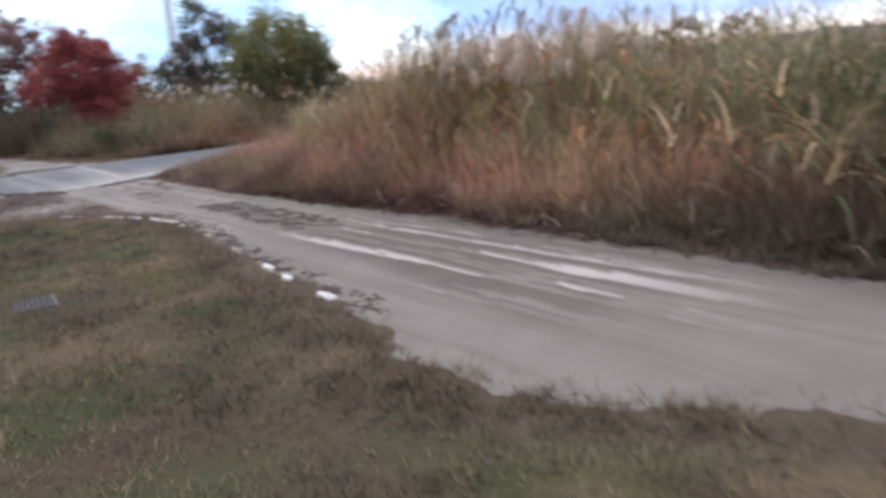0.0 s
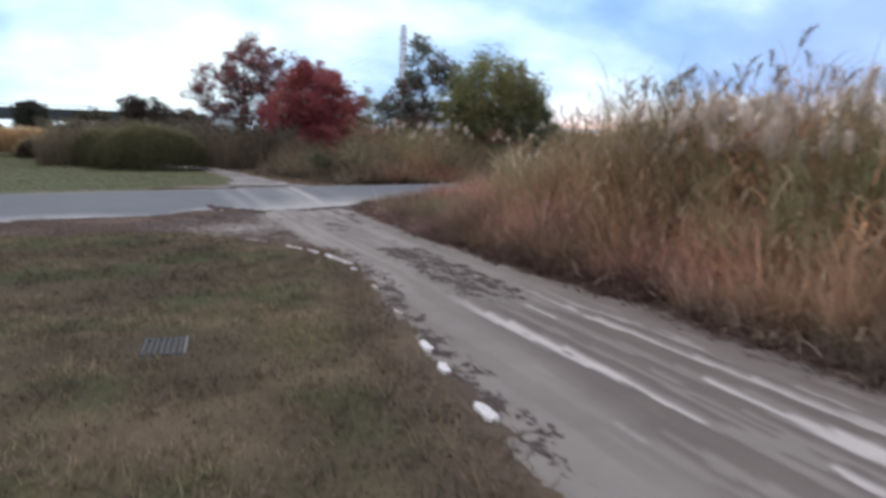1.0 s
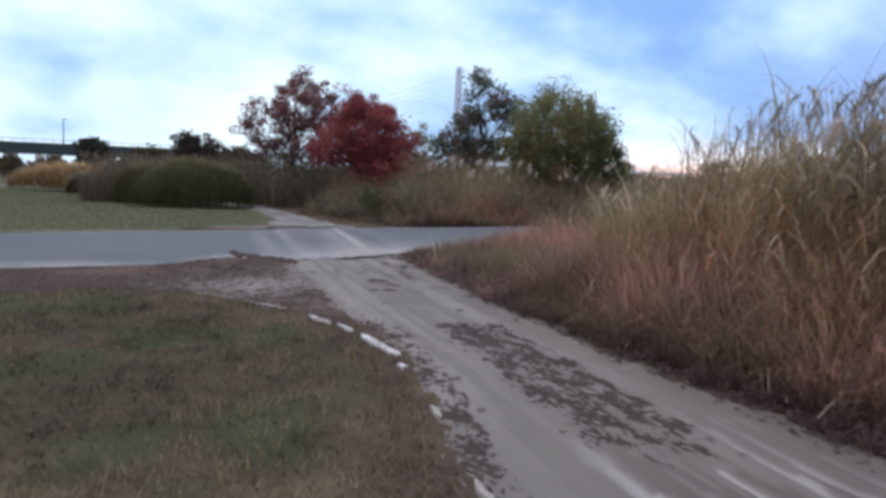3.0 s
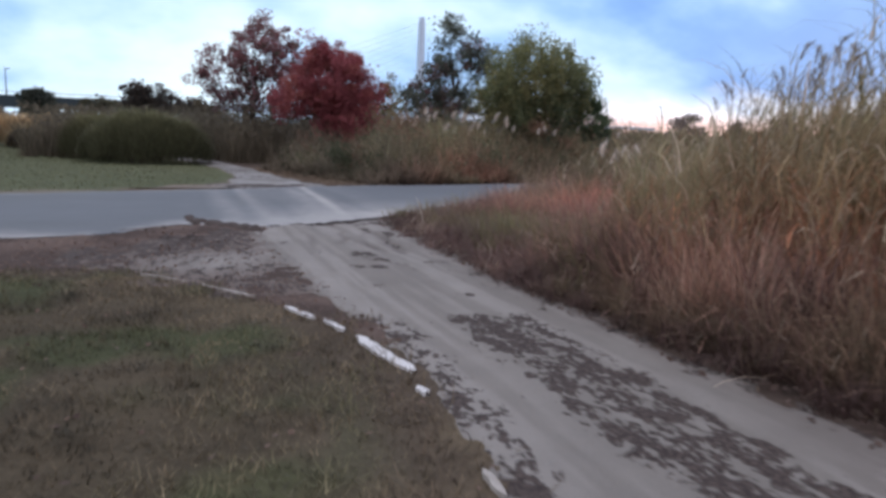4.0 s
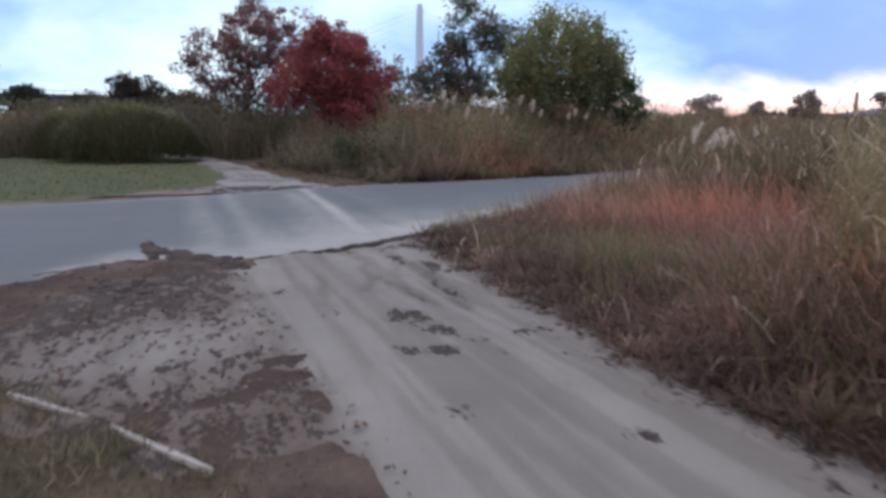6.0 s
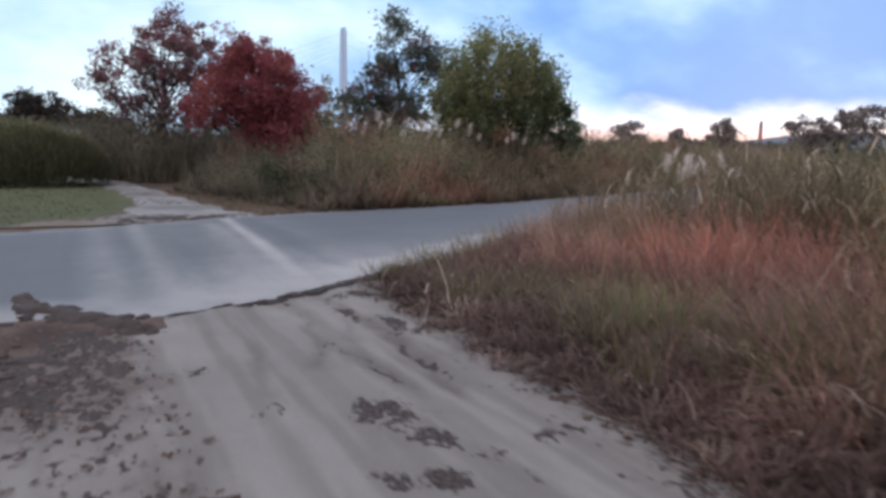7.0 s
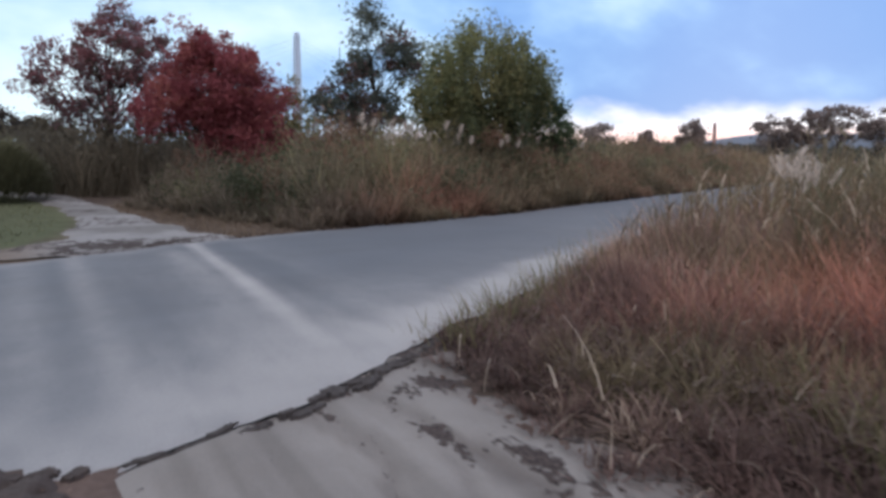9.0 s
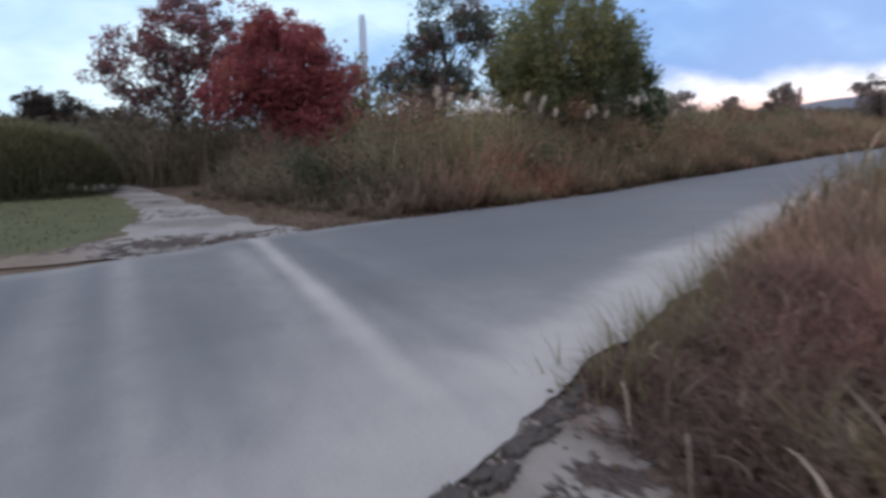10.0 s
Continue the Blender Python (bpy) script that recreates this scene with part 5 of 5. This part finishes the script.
for px in (-190, -135, -80, -25):
    part("pier", box(2.2, 5, 5.6, (px, 184, 2.3), 0.2), CONCRETE, bridge, "concrete pier")
rail = bmesh.new()
for k in range(116):
    r = bmesh.ops.create_cube(rail, size=1)["verts"]
    bmesh.ops.scale(rail, vec=(0.08, 0.08, 0.8), verts=r)
    bmesh.ops.translate(rail, vec=(-219 + 2 * k, 180.1, 8.0), verts=r)
r = bmesh.ops.create_cube(rail, size=1)["verts"]
bmesh.ops.scale(rail, vec=(230, 0.1, 0.12), verts=r)
bmesh.ops.translate(rail, vec=(-105, 180.1, 8.4), verts=r)
part("railing", rail, STEEL_GREEN, bridge, "thin steel railing")


def street_lamp(at):
    ob = empty("street_lamp", at, "slim grey lamp post on the bridge", "lamp post")
    part("pole", lathe([(0.16, 0), (0.14, 0.4), (0.1, 5.4), (0.07, 5.5)], 8), IRON, ob)
    part("lamp_head", box(0.9, 0.35, 0.18, (0.35, 0, 5.5), 0.05), IRON, ob)
    return ob


street_lamp((-33.2, 181, 7.65))

stay = empty("cable_stayed_bridge", (0, 0, 0), "distant pale cable-stayed bridge with a tall slim pylon", "bridge")
bm = bmesh.new()
rings = []
for zz, wx, wy in ((0, 4.6, 5), (30, 3.8, 4.4), (58, 3.0, 4), (68, 2.6, 3.6), (70.3, 2.0, 3)):
    rings.append([bm.verts.new((130 + sx_ * wx / 2, 400 + sy_ * wy / 2, zz)) for sx_, sy_ in ((-1, -1), (1, -1), (1, 1), (-1, 1))])
for lo, hi in zip(rings, rings[1:]):
    for k in range(4):
        bm.faces.new((lo[k], lo[(k + 1) % 4], hi[(k + 1) % 4], hi[k]))
bm.faces.new(rings[-1])
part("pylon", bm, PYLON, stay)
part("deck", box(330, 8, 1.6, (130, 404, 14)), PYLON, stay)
for side_ in (-1, 1):
    for k in range(11):
        v, f, c = tube(np.array([(130 + side_ * 1.2, 400, 67 - 2.6 * k), (130 + side_ * (130 - 11 * k), 403, 15)]), [0.075, 0.075], 5)
        cab = new("cable", mesh_of("cable", v, f, None, PYLON))
        cab.parent = stay

mast = empty("lattice_mast", (196, 172, 0), "thin red and white mast on the horizon", "mast")
part("shaft", lathe([(0.9, 0), (0.6, 8), (0.5, 13.2), (0.35, 14)], 8), RUSTY, mast)
shed = empty("shed", (95, 89, 0), "low shed with a blue roof in the far fields", "shed", "", 30)
shed.scale = (0.65, 0.65, 0.65)
part("wall", box(6, 4, 3.6, (0, 0, 1.8)), PLASTER, shed)
bm = bmesh.new()
pts = [bm.verts.new(p) for p in ((-3.3, -2.4, 3.6), (3.3, -2.4, 3.6), (3.3, 2.4, 3.6), (-3.3, 2.4, 3.6), (-3.3, 0, 4.9), (3.3, 0, 4.9))]
for q in ((0, 1, 5, 4), (2, 3, 4, 5), (0, 4, 3), (1, 2, 5), (3, 2, 1, 0)):
    bm.faces.new([pts[k] for k in q])
part("roof", bm, ROOF, shed, "blue sheet roof")

# ---- things by the road and lawn ----
cone = empty("traffic_cone", (-5.45, 24.3, 0.0), "red and white traffic cone on the grass by the road", "traffic cone")
part("base", box(0.46, 0.46, 0.05, (0, 0, 0.03), 0.015), RED_PLASTIC, cone)
part("lower_cone", lathe([(0.17, 0.05), (0.125, 0.26)]), RED_PLASTIC, cone)
part("band", lathe([(0.127, 0.26), (0.08, 0.5)]), WHITE_PLASTIC, cone, "white reflective band")
part("tip", lathe([(0.078, 0.5), (0.05, 0.66), (0.035, 0.7)]), RED_PLASTIC, cone)

cabin = empty("portable_cabin", (-32.7, 109, 0), "teal portable cabin at the edge of the meadow", "cabin")
part("body", box(2.3, 1.6, 1.75, (0, 0, 0.9), 0.04), TEAL, cabin)
part("roof", box(2.5, 1.8, 0.14, (0, 0, 1.85), 0.03), TEAL, cabin)
part("door", box(0.8, 0.05, 1.5, (-0.4, -0.82, 0.85), 0.01), WHITE_PLASTIC, cabin, "pale door panel")
handle_door = cabin.children[-1]
part("door_handle", box(0.05, 0.06, 0.14, (-0.1, -0.86, 0.9), 0.01), IRON, handle_door, "small dark handle")
part("skid", box(2.2, 1.5, 0.1, (0, 0, 0.05)), IRON, cabin)

grate = empty("drain_grate", (1.27, 8.02, -0.02), "grey iron drain grate half buried in the lawn", "drain grate", "", -4)
# flat dark plate in place of the shade below the slats
part("pit", box(0.28, 0.42, 0.02, (0, 0, -0.004)), BITUMEN, grate, "dark plate standing for the shaded pit")
part("edge_bar", box(0.02, 0.44, 0.03, (0.155, 0, 0.018), 0.005), SILL, grate, "grey concrete edge")
for rail_y in (-0.2, 0.2):
    part("cross_bar", box(0.3, 0.02, 0.024, (0, rail_y, 0.014), 0.003), IRON, grate)
slat = box(0.018, 0.40, 0.026, (0, 0, 0.016), 0.004)
me = bpy.data.meshes.new("slat")
slat.to_mesh(me)
slat.free()
me.materials.append(IRON)
for k in range(7):
    s = new("slat", me)
    s.parent = grate
    s.location.x = -0.12 + 0.04 * k


def slab(name, at, length, width, thick, turn, mat, label, category, group, seed):
    """A ragged flat fragment."""
    g = random.Random(seed)
    bm = bmesh.new()
    n = 25
    ring = []
    for k in range(n):
        a = 2 * math.pi * k / n
        r = g.uniform(0.55, 1.2)
        ca, sa = math.cos(a), math.sin(a)
        ring.append((math.copysign(abs(ca) ** 0.8, ca) * length / 2 * (0.5 + 0.5 * r), math.copysign(abs(sa) ** 0.7, sa) * width / 2 * r))
    lo = [bm.verts.new((x_, y_, 0)) for x_, y_ in ring]
    hi = [bm.verts.new((x_ * 0.9, y_ * 0.86, thick * g.uniform(0.8, 1.1))) for x_, y_ in ring]
    mid = bm.verts.new((0, 0, thick * 1.12))
    for k in range(n):
        bm.faces.new((lo[k], lo[(k + 1) % n], hi[(k + 1) % n], hi[k]))
        bm.faces.new((hi[k], hi[(k + 1) % n], mid))
    me = bpy.data.meshes.new(name)
    bm.to_mesh(me)
    bm.free()
    me.materials.append(mat)
    ob = new(name, me)
    ob.matrix_world = pose(*at, 0, 0, turn)
    return tagged(ob, label, category, group)


# white edging showing through along the lawn
def edging_strip(x0, y0, x1, y1, wide, mat, label, seed):
    """A worn strip with a wavering outline, low in the soil."""
    g = random.Random(seed)
    ln = math.hypot(x1 - x0, y1 - y0)
    n = max(5, int(ln / 0.075))
    bm = bmesh.new()
    rows, sway = [], 0.0
    for k in range(n + 1):
        u = k / n
        sway = sway * 0.7 + g.uniform(-1, 1) * 0.16 * wide
        half = wide * 0.5 * min(1.0, 5 * u + 0.25, 5 * (1 - u) + 0.25)
        lo, hi = sway - half * g.uniform(0.7, 1.1), sway + half * g.uniform(0.7, 1.1)
        top = 0.012 * g.uniform(0.8, 1.3)
        x = (u - 0.5) * ln
        rows.append([bm.verts.new(p) for p in ((x, lo, -0.03), (x, lo * 0.96, top * 0.8), (x, (lo + hi) / 2, top), (x, hi * 0.96, top * 0.8), (x, hi, -0.03))])
    for a_, b_ in zip(rows, rows[1:]):
        for j in range(4):
            bm.faces.new((a_[j], b_[j], b_[j + 1], a_[j + 1]))
    me = bpy.data.meshes.new("edging_piece")
    bm.to_mesh(me)
    bm.free()
    me.materials.append(mat)
    ob = new("edging_piece", me)
    ob.matrix_world = pose((x0 + x1) / 2, (y0 + y1) / 2, 0.016, 0, 0, math.degrees(math.atan2(y1 - y0, x1 - x0)))
    return tagged(ob, label, "edging", "white edging along the lawn")


for k, (x0, y0, x1, y1, wd) in enumerate(((3.23, 11.80, 3.35, 10.98, 0.105), (3.08, 12.30, 3.18, 11.98, 0.055), (2.86, 12.77, 3.03, 12.36, 0.05), (2.23, 13.76, 2.66, 13.17, 0.032), (1.70, 14.36, 2.12, 13.90, 0.028),
                                         (3.06, 7.57, 3.05, 7.33, 0.07), (2.99, 7.03, 2.98, 6.83, 0.07), (2.94, 6.28, 2.91, 6.02, 0.09), (3.18, 8.62, 3.17, 8.38, 0.04), (3.28, 9.72, 3.27, 9.48, 0.04),
                                         (3.31, 10.74, 3.33, 10.62, 0.06))):
    white = wd > 0.045
    edging_strip(x0, y0, x1, y1, wd, EDGING if white else DULL, "broken strip of white lawn edging half buried in soil" if white else "thin weathered strip of lawn edging mostly buried", 100 + k)
# crumbled asphalt
for k in range(26):
    ex = 3.35 + 0.085 * k + rng.uniform(-0.05, 0.05)
    slab("asphalt_fragment", (ex, float(road_near(ex)) - rng.uniform(0.02, 0.16), 0.0), rng.uniform(0.10, 0.28), rng.uniform(0.04, 0.10), rng.uniform(0.025, 0.045), 28 + rng.uniform(-20, 20), BITUMEN,
         "dark crumbled asphalt along the road's broken edge", "asphalt fragment", "crumbled road edge", 200 + k)
for k in range(90):
    ex = 1.7 + 1.5 * rng.random() ** 0.8
    ey = float(road_near(ex)) + (rng.triangular(-1.3, 0.0, 0.5)) * (3.5 - ex) * 0.8
    slab("asphalt_fragment", (ex, ey, 0.035 if ey > float(road_near(ex)) else 0.005), rng.uniform(0.06, 0.17), rng.uniform(0.045, 0.11), rng.uniform(0.012, 0.026), rng.uniform(0, 180), SOIL,
         "dark clod of soil and asphalt lying on the road's edge", "asphalt fragment", "clods at the road corner", 260 + k)
for k in range(12):
    ex, ey = rng.uniform(3.0, 5.2), 0
    ey = float(road_far(ex)) + rng.uniform(0.1, 0.5)
    slab("asphalt_fragment", (ex, ey, 0.02), rng.uniform(0.2, 0.5), rng.uniform(0.08, 0.16), 0.04, 25 + rng.uniform(-25, 25), SOIL,
         "dark clod where the sandy trail meets the road", "asphalt fragment", "clods at the trail mouth", 300 + k)

# soil spilled over the road's corner
hx, hy = np.meshgrid(np.arange(1.7, 3.4, 0.025), np.arange(16.9, 19.1, 0.025))
spine = np.array([(2.18, 18.72), (2.27, 18.30), (2.52, 18.02), (2.78, 17.68), (3.02, 17.36)])
reach = np.full(hx.shape, 9.0)
for (ax, ay), (bx_, by_) in zip(spine[:-1], spine[1:]):
    u = np.clip(((hx - ax) * (bx_ - ax) + (hy - ay) * (by_ - ay)) / ((bx_ - ax) ** 2 + (by_ - ay) ** 2), 0, 1)
    reach = np.minimum(reach, np.hypot(hx - ax - u * (bx_ - ax), hy - ay - u * (by_ - ay)))
bulk = 0.12 - reach + (fbm(hx, hy, 5.5, 211, 4) - 0.5) * 0.36 + (fbm(hx, hy, 15, 212, 3) - 0.5) * 0.22
hz = 0.035 + 0.045 * smooth(bulk, 0.0, 0.10) - 0.08 * smooth(-bulk, 0.0, 0.05) + (fbm(hx, hy, 11, 213, 3) - 0.5) * 0.05 * smooth(bulk, 0.0, 0.08)
tagged(new("soil_mound", mesh_of("soil_mound", np.stack([hx, hy, hz], -1), grid_faces(*hx.shape), None, SOIL, True)),
       "low mound of dark soil spilled over the road's edge", "soil mound")
